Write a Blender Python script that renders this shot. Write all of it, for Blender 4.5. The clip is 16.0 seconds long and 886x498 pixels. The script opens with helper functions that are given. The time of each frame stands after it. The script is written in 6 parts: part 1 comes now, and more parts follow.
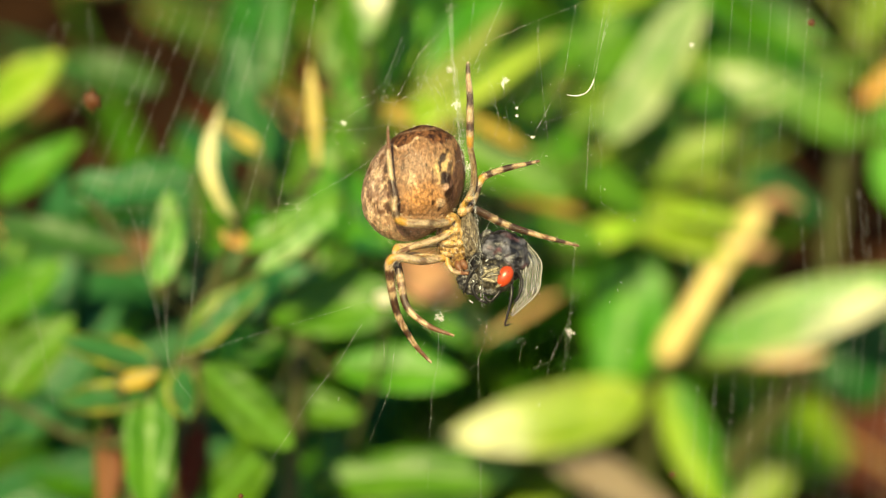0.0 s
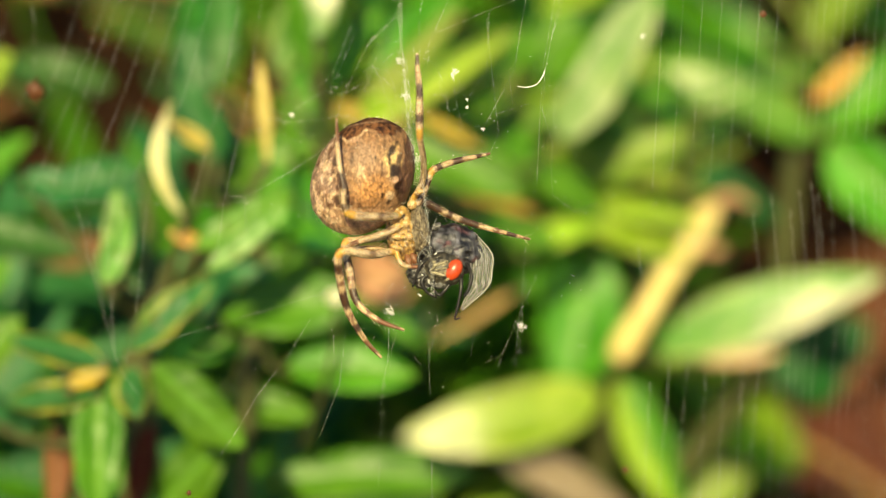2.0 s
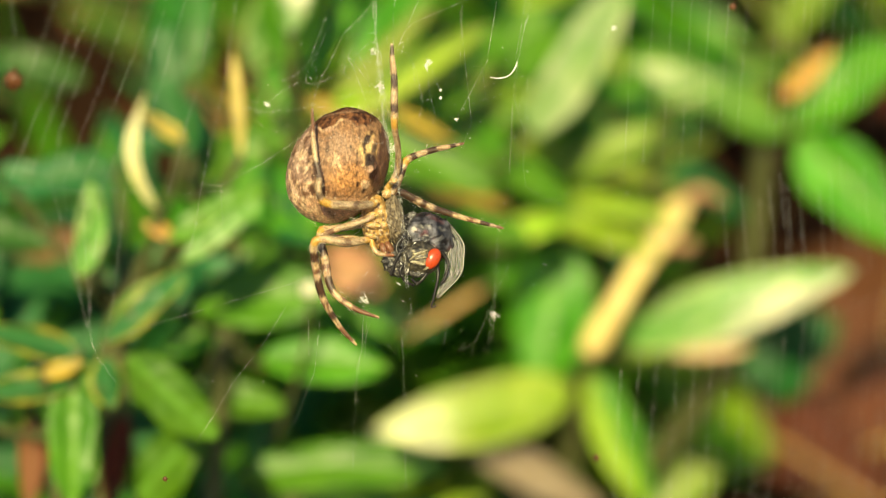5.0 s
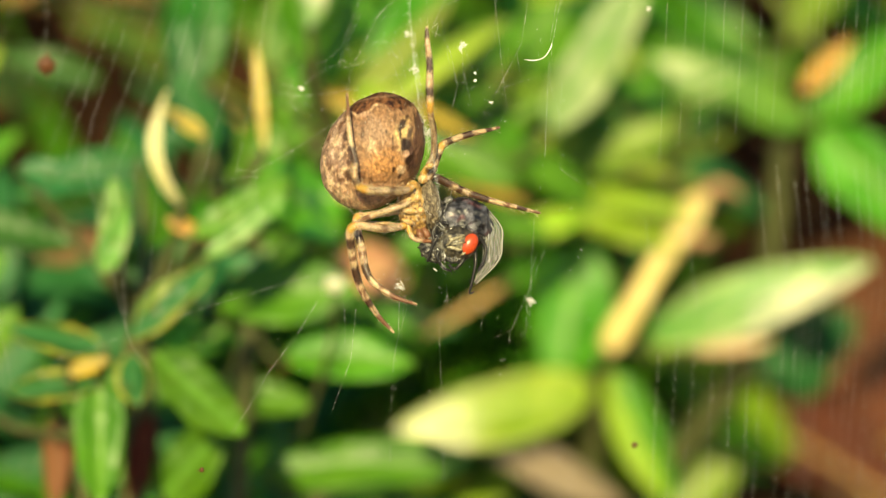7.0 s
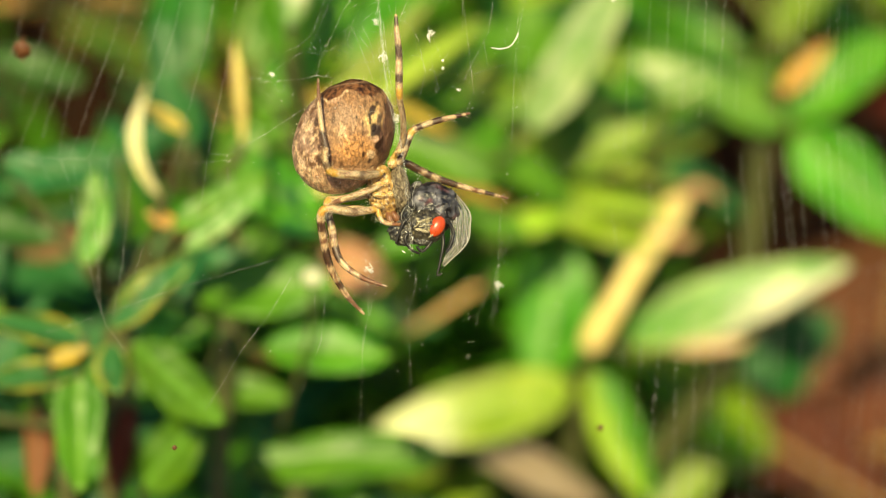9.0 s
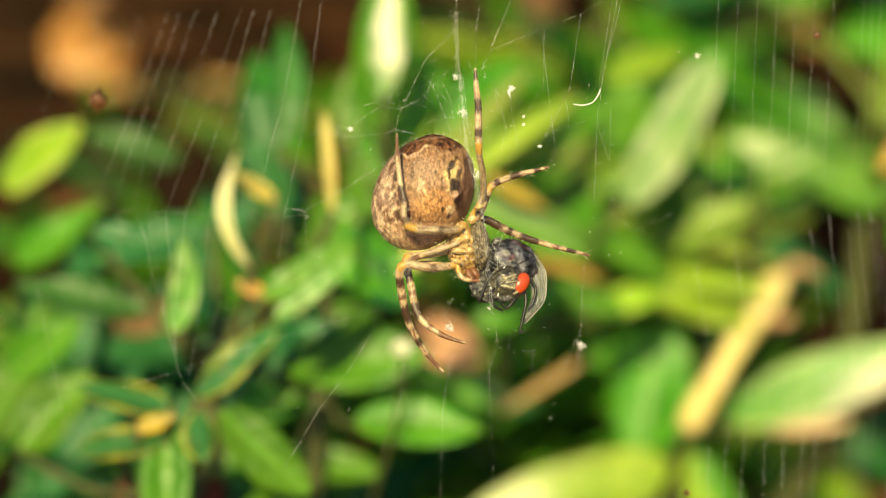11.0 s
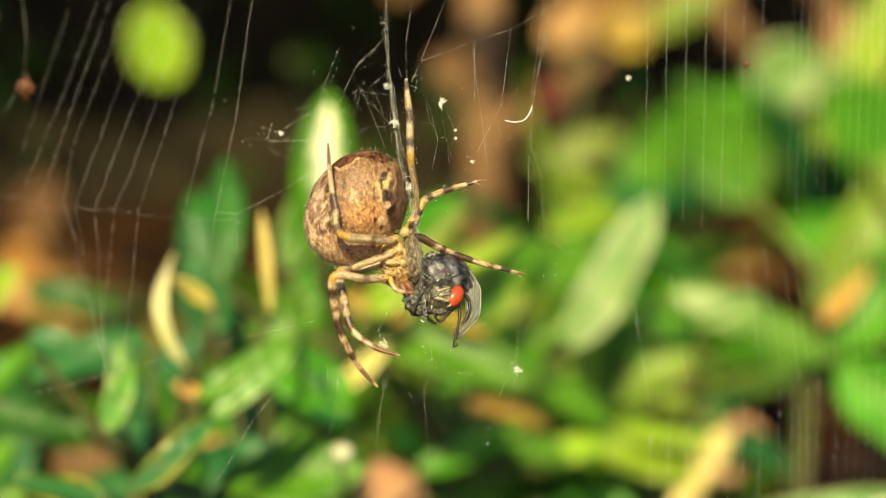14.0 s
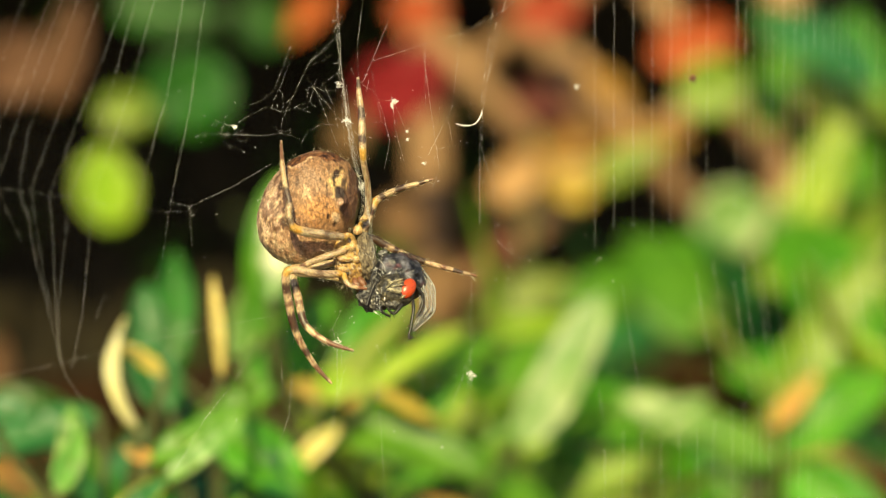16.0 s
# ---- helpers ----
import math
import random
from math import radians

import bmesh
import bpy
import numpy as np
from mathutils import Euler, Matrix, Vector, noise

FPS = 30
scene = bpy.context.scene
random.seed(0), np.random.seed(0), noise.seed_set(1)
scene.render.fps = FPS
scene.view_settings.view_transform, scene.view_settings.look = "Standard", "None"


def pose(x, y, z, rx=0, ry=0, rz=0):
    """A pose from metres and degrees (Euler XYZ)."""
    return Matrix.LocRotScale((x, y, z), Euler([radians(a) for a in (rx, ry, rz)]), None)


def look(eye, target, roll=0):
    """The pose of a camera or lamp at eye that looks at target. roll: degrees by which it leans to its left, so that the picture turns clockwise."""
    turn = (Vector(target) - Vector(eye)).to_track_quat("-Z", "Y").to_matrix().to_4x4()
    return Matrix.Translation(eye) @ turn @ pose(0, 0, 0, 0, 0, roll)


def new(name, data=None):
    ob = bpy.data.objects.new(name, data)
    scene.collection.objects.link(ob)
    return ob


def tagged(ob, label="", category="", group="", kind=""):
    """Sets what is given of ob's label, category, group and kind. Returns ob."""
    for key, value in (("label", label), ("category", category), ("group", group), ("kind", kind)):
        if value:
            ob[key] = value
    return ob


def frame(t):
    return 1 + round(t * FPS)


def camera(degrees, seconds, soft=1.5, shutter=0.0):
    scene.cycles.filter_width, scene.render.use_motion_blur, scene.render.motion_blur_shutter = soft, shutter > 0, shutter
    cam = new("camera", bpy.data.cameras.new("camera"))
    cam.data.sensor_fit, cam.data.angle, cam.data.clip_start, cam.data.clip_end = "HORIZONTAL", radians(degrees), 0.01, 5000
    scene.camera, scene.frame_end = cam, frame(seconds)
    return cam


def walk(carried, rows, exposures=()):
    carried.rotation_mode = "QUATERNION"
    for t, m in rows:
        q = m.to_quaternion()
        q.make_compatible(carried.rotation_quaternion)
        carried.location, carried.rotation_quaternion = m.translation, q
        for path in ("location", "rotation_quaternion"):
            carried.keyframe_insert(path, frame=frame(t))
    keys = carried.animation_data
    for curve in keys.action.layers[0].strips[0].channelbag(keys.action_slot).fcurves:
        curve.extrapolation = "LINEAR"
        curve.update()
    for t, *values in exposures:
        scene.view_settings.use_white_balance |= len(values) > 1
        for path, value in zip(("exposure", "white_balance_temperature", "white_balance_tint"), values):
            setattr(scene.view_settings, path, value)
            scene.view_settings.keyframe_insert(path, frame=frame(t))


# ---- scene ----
# >> path
PATH = [
    (0, (0.00025, -0.17174, 0.32246), (-0.00034, -0.01640, 0.26392), 0.46),
    (0.5, (0.00025, -0.17173, 0.32239), (0.00043, -0.01666, 0.26316), 0.59),
    (1, (0.00014, -0.17039, 0.32209), (0.00192, -0.01564, 0.26206), 0.80),
    (1.5, (0.00090, -0.17112, 0.32134), (0.00469, -0.01604, 0.26225), 0.81),
    (2, (0.00060, -0.17053, 0.32104), (0.00330, -0.01507, 0.26292), 0.68),
    (2.5, (-0.00018, -0.17128, 0.32124), (0.00115, -0.01566, 0.26349), 0.60),
    (3, (-0.00060, -0.17104, 0.32109), (0.00172, -0.01531, 0.26365), 0.74),
    (3.5, (-0.00045, -0.17158, 0.32132), (0.00355, -0.01570, 0.26437), 0.94),
    (4, (0.00127, -0.17348, 0.32143), (0.00655, -0.01776, 0.26417), 0.93),
    (4.5, (0.00038, -0.17141, 0.32074), (0.00502, -0.01597, 0.26267), 0.92),
    (5, (0.00033, -0.17256, 0.32104), (0.00519, -0.01717, 0.26286), 0.99),
    (5.2, (-0.00014, -0.17185, 0.32072), (0.00433, -0.01646, 0.26251), 0.91),
    (7.3, (-0.00184, -0.17106, 0.31874), (0.00266, -0.01546, 0.26109), 0.17),
    (7.5, (-0.00114, -0.17185, 0.31958), (0.00335, -0.01632, 0.26173), 0.38),
    (8, (-0.00126, -0.17185, 0.31936), (0.00338, -0.01623, 0.26176), 0.37),
    (8.2, (-0.00122, -0.17282, 0.31895), (0.00379, -0.01694, 0.26209), 0.43),
    (10.3, (0.00128, -0.17626, 0.31702), (0.00580, -0.02038, 0.26011), 0.12),
    (10.5, (0.00107, -0.17444, 0.31607), (0.00383, -0.01667, 0.26451), -0.20),
    (11, (0.00178, -0.17447, 0.31510), (-0.00098, -0.01635, 0.26464), -0.51),
    (11.5, (0.00304, -0.17436, 0.31285), (-0.00018, -0.01570, 0.26413), -0.93),
    (12, (0.00207, -0.17338, 0.31062), (-0.00011, -0.01453, 0.26247), -0.77),
    (12.5, (0.00215, -0.17545, 0.30735), (0.00143, -0.01535, 0.26350), -0.77),
    (13, (0.00176, -0.17718, 0.30379), (0.00230, -0.01624, 0.26309), -0.62),
    (13.5, (0.00162, -0.17685, 0.30033), (0.00294, -0.01528, 0.26225), -0.66),
    (14, (0.00271, -0.17770, 0.29754), (0.00388, -0.01485, 0.26535), -0.84),
    (14.5, (0.00160, -0.17943, 0.29406), (0.00111, -0.01637, 0.26295), -0.85),
    (15, (0.00029, -0.17889, 0.29026), (-0.00108, -0.01517, 0.26290), -1.20),
    (15.5, (0.00061, -0.18016, 0.28740), (0.00550, -0.01572, 0.26523), -0.98),
    (16, (0.00199, -0.18102, 0.28424), (0.00730, -0.01618, 0.26543), -1.21),
]
# << path
cam = camera(22.0, 16.0, soft=1.2)
cam.data.dof.use_dof = True
cam.data.dof.focus_distance = 0.166
cam.data.dof.aperture_fstop = 25.5
walk(cam, [(t, look(eye, target, roll)) for t, eye, target, roll in PATH])

# ---- light ----
SUN_EL, SUN_AZ = 34.0, -5.0   # degrees; azimuth off the way from behind the camera, to its right
world = bpy.data.worlds.new("sky")
scene.world = world
world.use_nodes = True
wn = world.node_tree.nodes
sky = wn.new("ShaderNodeTexSky")
sky.sky_type, sky.sun_disc = "NISHITA", False
sky.sun_elevation, sky.sun_rotation = radians(SUN_EL), radians(180 - SUN_AZ)
world.node_tree.links.new(sky.outputs[0], wn["Background"].inputs[0])
wn["Background"].inputs[1].default_value = 0.078
sun = new("sun", bpy.data.lights.new("sun", "SUN"))
sun.data.energy, sun.data.angle, sun.data.color = 5.0, radians(0.6), (1.0, 0.84, 0.41)
sd = Vector((math.sin(radians(SUN_AZ)) * math.cos(radians(SUN_EL)), -math.cos(radians(SUN_AZ)) * math.cos(radians(SUN_EL)), math.sin(radians(SUN_EL))))
sun.matrix_world = look(sd * 3.0, (0, 0, 0))
scene.view_settings.exposure = 0.50


# ---- materials ----
def material(name, rough=0.5, metal=0.0, spec=0.5):
    m = bpy.data.materials.new(name)
    m.use_nodes = True
    nt = m.node_tree
    b = nt.nodes["Principled BSDF"]
    b.inputs["Roughness"].default_value = rough
    b.inputs["Metallic"].default_value = metal
    b.inputs["Specular IOR Level"].default_value = spec
    return m, nt, b


def ramp(nt, src, stops, mode="LINEAR"):
    r = nt.nodes.new("ShaderNodeValToRGB")
    r.color_ramp.interpolation = mode
    el = r.color_ramp.elements
    while len(el) < len(stops):
        el.new(0.5)
    for e, (p, c) in zip(el, stops):
        e.position, e.color = p, (*c, 1)
    nt.links.new(src, r.inputs[0])
    return r.outputs[0]


def noise_node(nt, scale, detail=3.0, src=None, rough=0.55):
    n = nt.nodes.new("ShaderNodeTexNoise")
    n.inputs["Scale"].default_value, n.inputs["Detail"].default_value, n.inputs["Roughness"].default_value = scale, detail, rough
    if src is not None:
        nt.links.new(src, n.inputs["Vector"])
    return n.outputs[0]


def mix(nt, a, b, fac, mode="MIX"):
    m = nt.nodes.new("ShaderNodeMix")
    m.data_type, m.blend_type = "RGBA", mode
    for sock, v in ((m.inputs[0], fac), (m.inputs[6], a), (m.inputs[7], b)):
        if isinstance(v, (int, float)):
            sock.default_value = v
        elif isinstance(v, tuple):
            sock.default_value = (*v, 1)
        else:
            nt.links.new(v, sock)
    return m.outputs[2]


def maths(nt, op, a, b=None):
    m = nt.nodes.new("ShaderNodeMath")
    m.operation = op
    for sock, v in zip(m.inputs, (a, b)):
        if v is None:
            continue
        if isinstance(v, (int, float)):
            sock.default_value = v
        else:
            nt.links.new(v, sock)
    return m.outputs[0]


def bump(nt, b, height, strength=0.3, dist=0.0005):
    n = nt.nodes.new("ShaderNodeBump")
    n.inputs["Strength"].default_value, n.inputs["Distance"].default_value = strength, dist
    nt.links.new(height, n.inputs["Height"])
    nt.links.new(n.outputs[0], b.inputs["Normal"])


def leaf_material(name, dark, light, rib, rough=0.38, through_light=0.40, gloss=0.45, grain=160, edge=None, cream=None):
    m, nt, b = material(name, rough, 0, gloss)
    co = nt.nodes.new("ShaderNodeTexCoord").outputs["Object"]
    sep = nt.nodes.new("ShaderNodeSeparateXYZ")
    nt.links.new(co, sep.inputs[0])
    info = nt.nodes.new("ShaderNodeObjectInfo").outputs["Random"]
    base = mix(nt, dark, light, ramp(nt, noise_node(nt, grain, 4, co), [(0.3, (0, 0, 0)), (0.7, (1, 1, 1))]))
    vary = nt.nodes.new("ShaderNodeHueSaturation")
    nt.links.new(base, vary.inputs["Color"])
    nt.links.new(maths(nt, "ADD", maths(nt, "MULTIPLY", info, 0.03), 0.485), vary.inputs["Hue"])
    nt.links.new(maths(nt, "ADD", maths(nt, "MULTIPLY", info, 0.5), 0.75), vary.inputs["Value"])
    line = maths(nt, "ABSOLUTE", sep.outputs[1])
    ribs = ramp(nt, maths(nt, "MULTIPLY", line, 1000.0), [(0.25, (1, 1, 1)), (0.6, (0, 0, 0))])
    side = maths(nt, "SINE", maths(nt, "MULTIPLY", maths(nt, "SUBTRACT", sep.outputs[0], maths(nt, "MULTIPLY", line, 0.8)), 2600.0))
    veins = ramp(nt, side, [(0.90, (0, 0, 0)), (1.0, (0.18, 0.18, 0.18))])
    col = mix(nt, vary.outputs[0], rib, maths(nt, "MAXIMUM", ribs, veins))
    if edge:
        at = nt.nodes.new("ShaderNodeAttribute")
        at.attribute_name = "rim"
        lim = maths(nt, "ADD", at.outputs["Fac"], maths(nt, "MULTIPLY", noise_node(nt, 300, 3, co), 0.9))
        col = mix(nt, col, edge, ramp(nt, maths(nt, "MULTIPLY", lim, 0.5), [(0.56, (0, 0, 0)), (0.80, (0.85, 0.85, 0.85))]))
    if cream:
        tint, along, side_of = cream
        fray = maths(nt, "MULTIPLY", maths(nt, "SUBTRACT", noise_node(nt, 240, 4, co), 0.5), 0.7)
        masks = []
        for layer, stops in (("along", along), ("side", side_of)):
            at = nt.nodes.new("ShaderNodeAttribute")
            at.attribute_name = layer
            masks.append(ramp(nt, maths(nt, "ADD", at.outputs["Fac"], fray), [(p, (v, v, v)) for p, v in stops]))
        col = mix(nt, col, tint, mix(nt, masks[0], masks[1], 1.0, "MULTIPLY"))
    # Brightened streaks along the blade stand in for narrow highlights.
    streak = nt.nodes.new("ShaderNodeMapping")
    streak.inputs["Scale"].default_value = (0.25, 1.6, 1.0)
    nt.links.new(co, streak.inputs[0])
    col = mix(nt, col, (1.3, 1.25, 1.15), ramp(nt, noise_node(nt, 420, 3, streak.outputs[0]), [(0.5, (0, 0, 0)), (0.62, (1, 1, 1))]), "MULTIPLY")
    spots = ramp(nt, noise_node(nt, 420, 2, co), [(0.70, (0, 0, 0)), (0.76, (0.6, 0.6, 0.6))])
    col = mix(nt, col, (0.16, 0.10, 0.03), spots)
    nt.links.new(col, b.inputs["Base Color"])
    relief = maths(nt, "ADD", maths(nt, "MULTIPLY", side, 0.10), maths(nt, "MULTIPLY", noise_node(nt, 210, 3, co), 1.6))
    bump(nt, b, maths(nt, "ADD", relief, maths(nt, "MULTIPLY", noise_node(nt, 650, 3, co), 0.4)), 0.55, 0.0006)
    tr = nt.nodes.new("ShaderNodeBsdfTranslucent")
    nt.links.new(mix(nt, col, (1.0, 1.0, 0.35), 0.35, "MULTIPLY"), tr.inputs[0])
    sh = nt.nodes.new("ShaderNodeMixShader")
    sh.inputs[0].default_value = through_light
    nt.links.new(b.outputs[0], sh.inputs[1])
    nt.links.new(tr.outputs[0], sh.inputs[2])
    nt.links.new(sh.outputs[0], nt.nodes["Material Output"].inputs[0])
    return m


GREEN = leaf_material("green_leaf", (0.045, 0.19, 0.006), (0.115, 0.33, 0.012), (0.15, 0.36, 0.03))
LIME = leaf_material("lime_leaf", (0.18, 0.38, 0.006), (0.34, 0.53, 0.02), (0.40, 0.54, 0.06), edge=(0.66, 0.70, 0.24))
# Milky green paints a glossy leaf's sky reflection into the base colour.
SAGE = leaf_material("sky_sheen_leaf", (0.12, 0.33, 0.05), (0.46, 0.62, 0.28), (0.2, 0.42, 0.12), 0.38, grain=150, edge=(0.62, 0.74, 0.46))
TEAL = leaf_material("blue_green_leaf", (0.012, 0.11, 0.025), (0.03, 0.19, 0.045), (0.06, 0.22, 0.06))
# Darker copy of the green leaf; its colour stands in for shade on dim leaves.
DARKGREEN = leaf_material("shade_dark_leaf", (0.010, 0.075, 0.004), (0.03, 0.15, 0.01), (0.06, 0.19, 0.03))
# Pale patches are painted gloss; the cream edge is the leaf's own.
PALE = leaf_material("pale_leaf", (0.07, 0.25, 0.02), (0.30, 0.48, 0.14), (0.13, 0.36, 0.05), 0.40, grain=110, edge=(0.80, 0.82, 0.56))
VARIEGATED = leaf_material("gold_edged_leaf", (0.012, 0.10, 0.02), (0.035, 0.18, 0.04), (0.06, 0.22, 0.06), 0.28, edge=(0.55, 0.50, 0.06))
OLIVE = leaf_material("olive_leaf", (0.13, 0.24, 0.01), (0.25, 0.36, 0.03), (0.3, 0.36, 0.1))
IVORY = leaf_material("ivory_leaf", (0.80, 0.74, 0.36), (0.92, 0.90, 0.68), (0.8, 0.76, 0.4), 0.3)
CREAM = leaf_material("cream_leaf", (0.76, 0.64, 0.16), (0.90, 0.86, 0.55), (0.55, 0.55, 0.1))
YELLOW = leaf_material("yellow_leaf", (0.48, 0.33, 0.02), (0.62, 0.46, 0.06), (0.5, 0.4, 0.1))
ORANGE = leaf_material("orange_leaf", (0.56, 0.26, 0.05), (0.76, 0.45, 0.13), (0.6, 0.4, 0.12))
PEACH = leaf_material("peach_leaf", (0.66, 0.38, 0.19), (0.80, 0.52, 0.30), (0.6, 0.4, 0.2), 0.6)
TAN = leaf_material("tan_leaf", (0.55, 0.32, 0.10), (0.72, 0.48, 0.20), (0.5, 0.34, 0.15), 0.6)
DEADBROWN = leaf_material("dead_brown_leaf", (0.14, 0.07, 0.03), (0.24, 0.13, 0.06), (0.2, 0.12, 0.06), 0.6)
TERRACOTTA = leaf_material("terracotta_leaf", (0.20, 0.08, 0.035), (0.34, 0.15, 0.065), (0.4, 0.2, 0.1), 0.6)
RUST = leaf_material("rust_leaf", (0.10, 0.02, 0.012), (0.17, 0.04, 0.02), (0.2, 0.06, 0.03), 0.5)
OCHRE = leaf_material("ochre_leaf", (0.34, 0.18, 0.02), (0.48, 0.28, 0.04), (0.45, 0.3, 0.08), 0.6)
VERMILION = leaf_material("vermilion_leaf", (0.42, 0.07, 0.008), (0.58, 0.13, 0.02), (0.5, 0.2, 0.05), 0.6)
RED = leaf_material("red_leaf", (0.14, 0.004, 0.004), (0.24, 0.010, 0.009), (0.3, 0.03, 0.02), 0.6, 0.2, 0.2)

ALL = [(0.0, 1), (1.0, 1)]
# The cream tip paints in the gloss highlight at the leaf's end.
LIME_HIGHLIGHT = leaf_material("highlight_tip_leaf", (0.20, 0.44, 0.010), (0.38, 0.60, 0.04), (0.36, 0.54, 0.06), edge=(0.5, 0.62, 0.14), cream=((0.86, 0.90, 0.60), [(0.48, 0), (0.74, 1)], [(0.1, 0.5), (0.5, 1)]))
HALF_CREAM = leaf_material("half_cream_leaf", (0.07, 0.27, 0.03), (0.27, 0.46, 0.12), (0.10, 0.34, 0.05), 0.40, grain=110, edge=(0.62, 0.72, 0.36), cream=((0.84, 0.86, 0.64), [(0.34, 0), (0.54, 1)], [(0.44, 1), (0.58, 0)]))
HALF_LIME = leaf_material("half_lime_leaf", (0.03, 0.15, 0.006), (0.08, 0.26, 0.012), (0.08, 0.26, 0.03), cream=((0.30, 0.50, 0.03), ALL, [(0.45, 0), (0.62, 1)]))
WHITE_HEART = leaf_material("white_hearted_leaf", (0.10, 0.32, 0.04), (0.25, 0.46, 0.14), (0.4, 0.6, 0.3), 0.35, cream=((0.95, 0.95, 0.80), [(0.18, 0), (0.38, 1), (0.95, 1)], [(0.10, 0.1), (0.32, 1), (0.70, 1), (0.9, 0.1)]))
EDGED = leaf_material("pale_edged_leaf", (0.035, 0.18, 0.012), (0.10, 0.31, 0.03), (0.2, 0.42, 0.08), 0.34, edge=(0.50, 0.66, 0.26))
GOLD = leaf_material("golden_leaf", (0.62, 0.46, 0.05), (0.82, 0.70, 0.22), (0.7, 0.6, 0.2), 0.4)
TAUPE = leaf_material("taupe_dead_leaf", (0.20, 0.15, 0.11), (0.34, 0.27, 0.20), (0.4, 0.33, 0.26), 0.7)
LIME_HALF = leaf_material("lime_and_green_leaf", (0.05, 0.19, 0.006), (0.11, 0.30, 0.012), (0.12, 0.32, 0.03), cream=((0.34, 0.54, 0.03), ALL, [(0.40, 1), (0.62, 0)]))
GREEN_TIP = leaf_material("green_leaf_with_pale_tip", (0.06, 0.23, 0.012), (0.15, 0.37, 0.03), (0.2, 0.42, 0.08), cream=((0.52, 0.64, 0.34), [(0.5, 0), (0.9, 1)], ALL))
CLAY = leaf_material("clay_brown_leaf", (0.12, 0.042, 0.020), (0.24, 0.085, 0.036), (0.26, 0.11, 0.05), 0.7)
PINKCREAM = leaf_material("pinkish_cream_leaf", (0.66, 0.46, 0.25), (0.82, 0.64, 0.40), (0.7, 0.55, 0.34), 0.6)

# ---- helpers of this scene ----
def part(name, bm, mat, parent=None, label=""):
    me = bpy.data.meshes.new(name)
    bm.to_mesh(me)
    bm.free()
    for p in me.polygons:
        p.use_smooth = True
    me.materials.append(mat)
    ob = new(name, me)
    if parent is not None:
        ob.parent = parent
        ob.matrix_parent_inverse = parent.matrix_basis.inverted()
        if parent.parent is not None:
            ob.matrix_parent_inverse = (parent.parent.matrix_basis @ parent.matrix_parent_inverse @ parent.matrix_basis).inverted()
    if label:
        tagged(ob, label)
    return ob


def thing(name, at, label, category, group="", kind=""):
    ob = new(name)
    ob.empty_display_size = 0.01
    ob.matrix_basis = Matrix.Translation(at)
    return tagged(ob, label, category, group, kind)


def tube(bm, points, radii, sides=8, smooth=4, squash=1.0):
    """A round bar through points with a radius at each, closed at both ends."""
    pts = [Vector(p) for p in points]
    fine, rad = [], []
    n = len(pts)
    for i in range(n - 1):
        p0, p1, p2, p3 = pts[max(i - 1, 0)], pts[i], pts[i + 1], pts[min(i + 2, n - 1)]
        for k in range(smooth):
            s = k / smooth
            fine.append(0.5 * (2 * p1 + (p2 - p0) * s + (2 * p0 - 5 * p1 + 4 * p2 - p3) * s * s + (3 * p1 - p0 - 3 * p2 + p3) * s ** 3))
            rad.append(radii[i] * (1 - s) + radii[i + 1] * s)
    fine.append(pts[-1])
    rad.append(radii[-1])
    rings, up = [], None
    for i, p in enumerate(fine):
        d = (fine[min(i + 1, len(fine) - 1)] - fine[max(i - 1, 0)]).normalized()
        if up is None:
            up = d.orthogonal().normalized()
        up = (up - d * up.dot(d)).normalized()
        side = d.cross(up)
        rings.append([bm.verts.new(p + rad[i] * (math.cos(a) * up + squash * math.sin(a) * side)) for a in [2 * math.pi * j / sides for j in range(sides)]])
    for a, b in zip(rings, rings[1:]):
        for j in range(sides):
            bm.faces.new((a[j], a[(j + 1) % sides], b[(j + 1) % sides], b[j]))
    bm.faces.new(rings[0][::-1])
    bm.faces.new(rings[-1])
    return bm


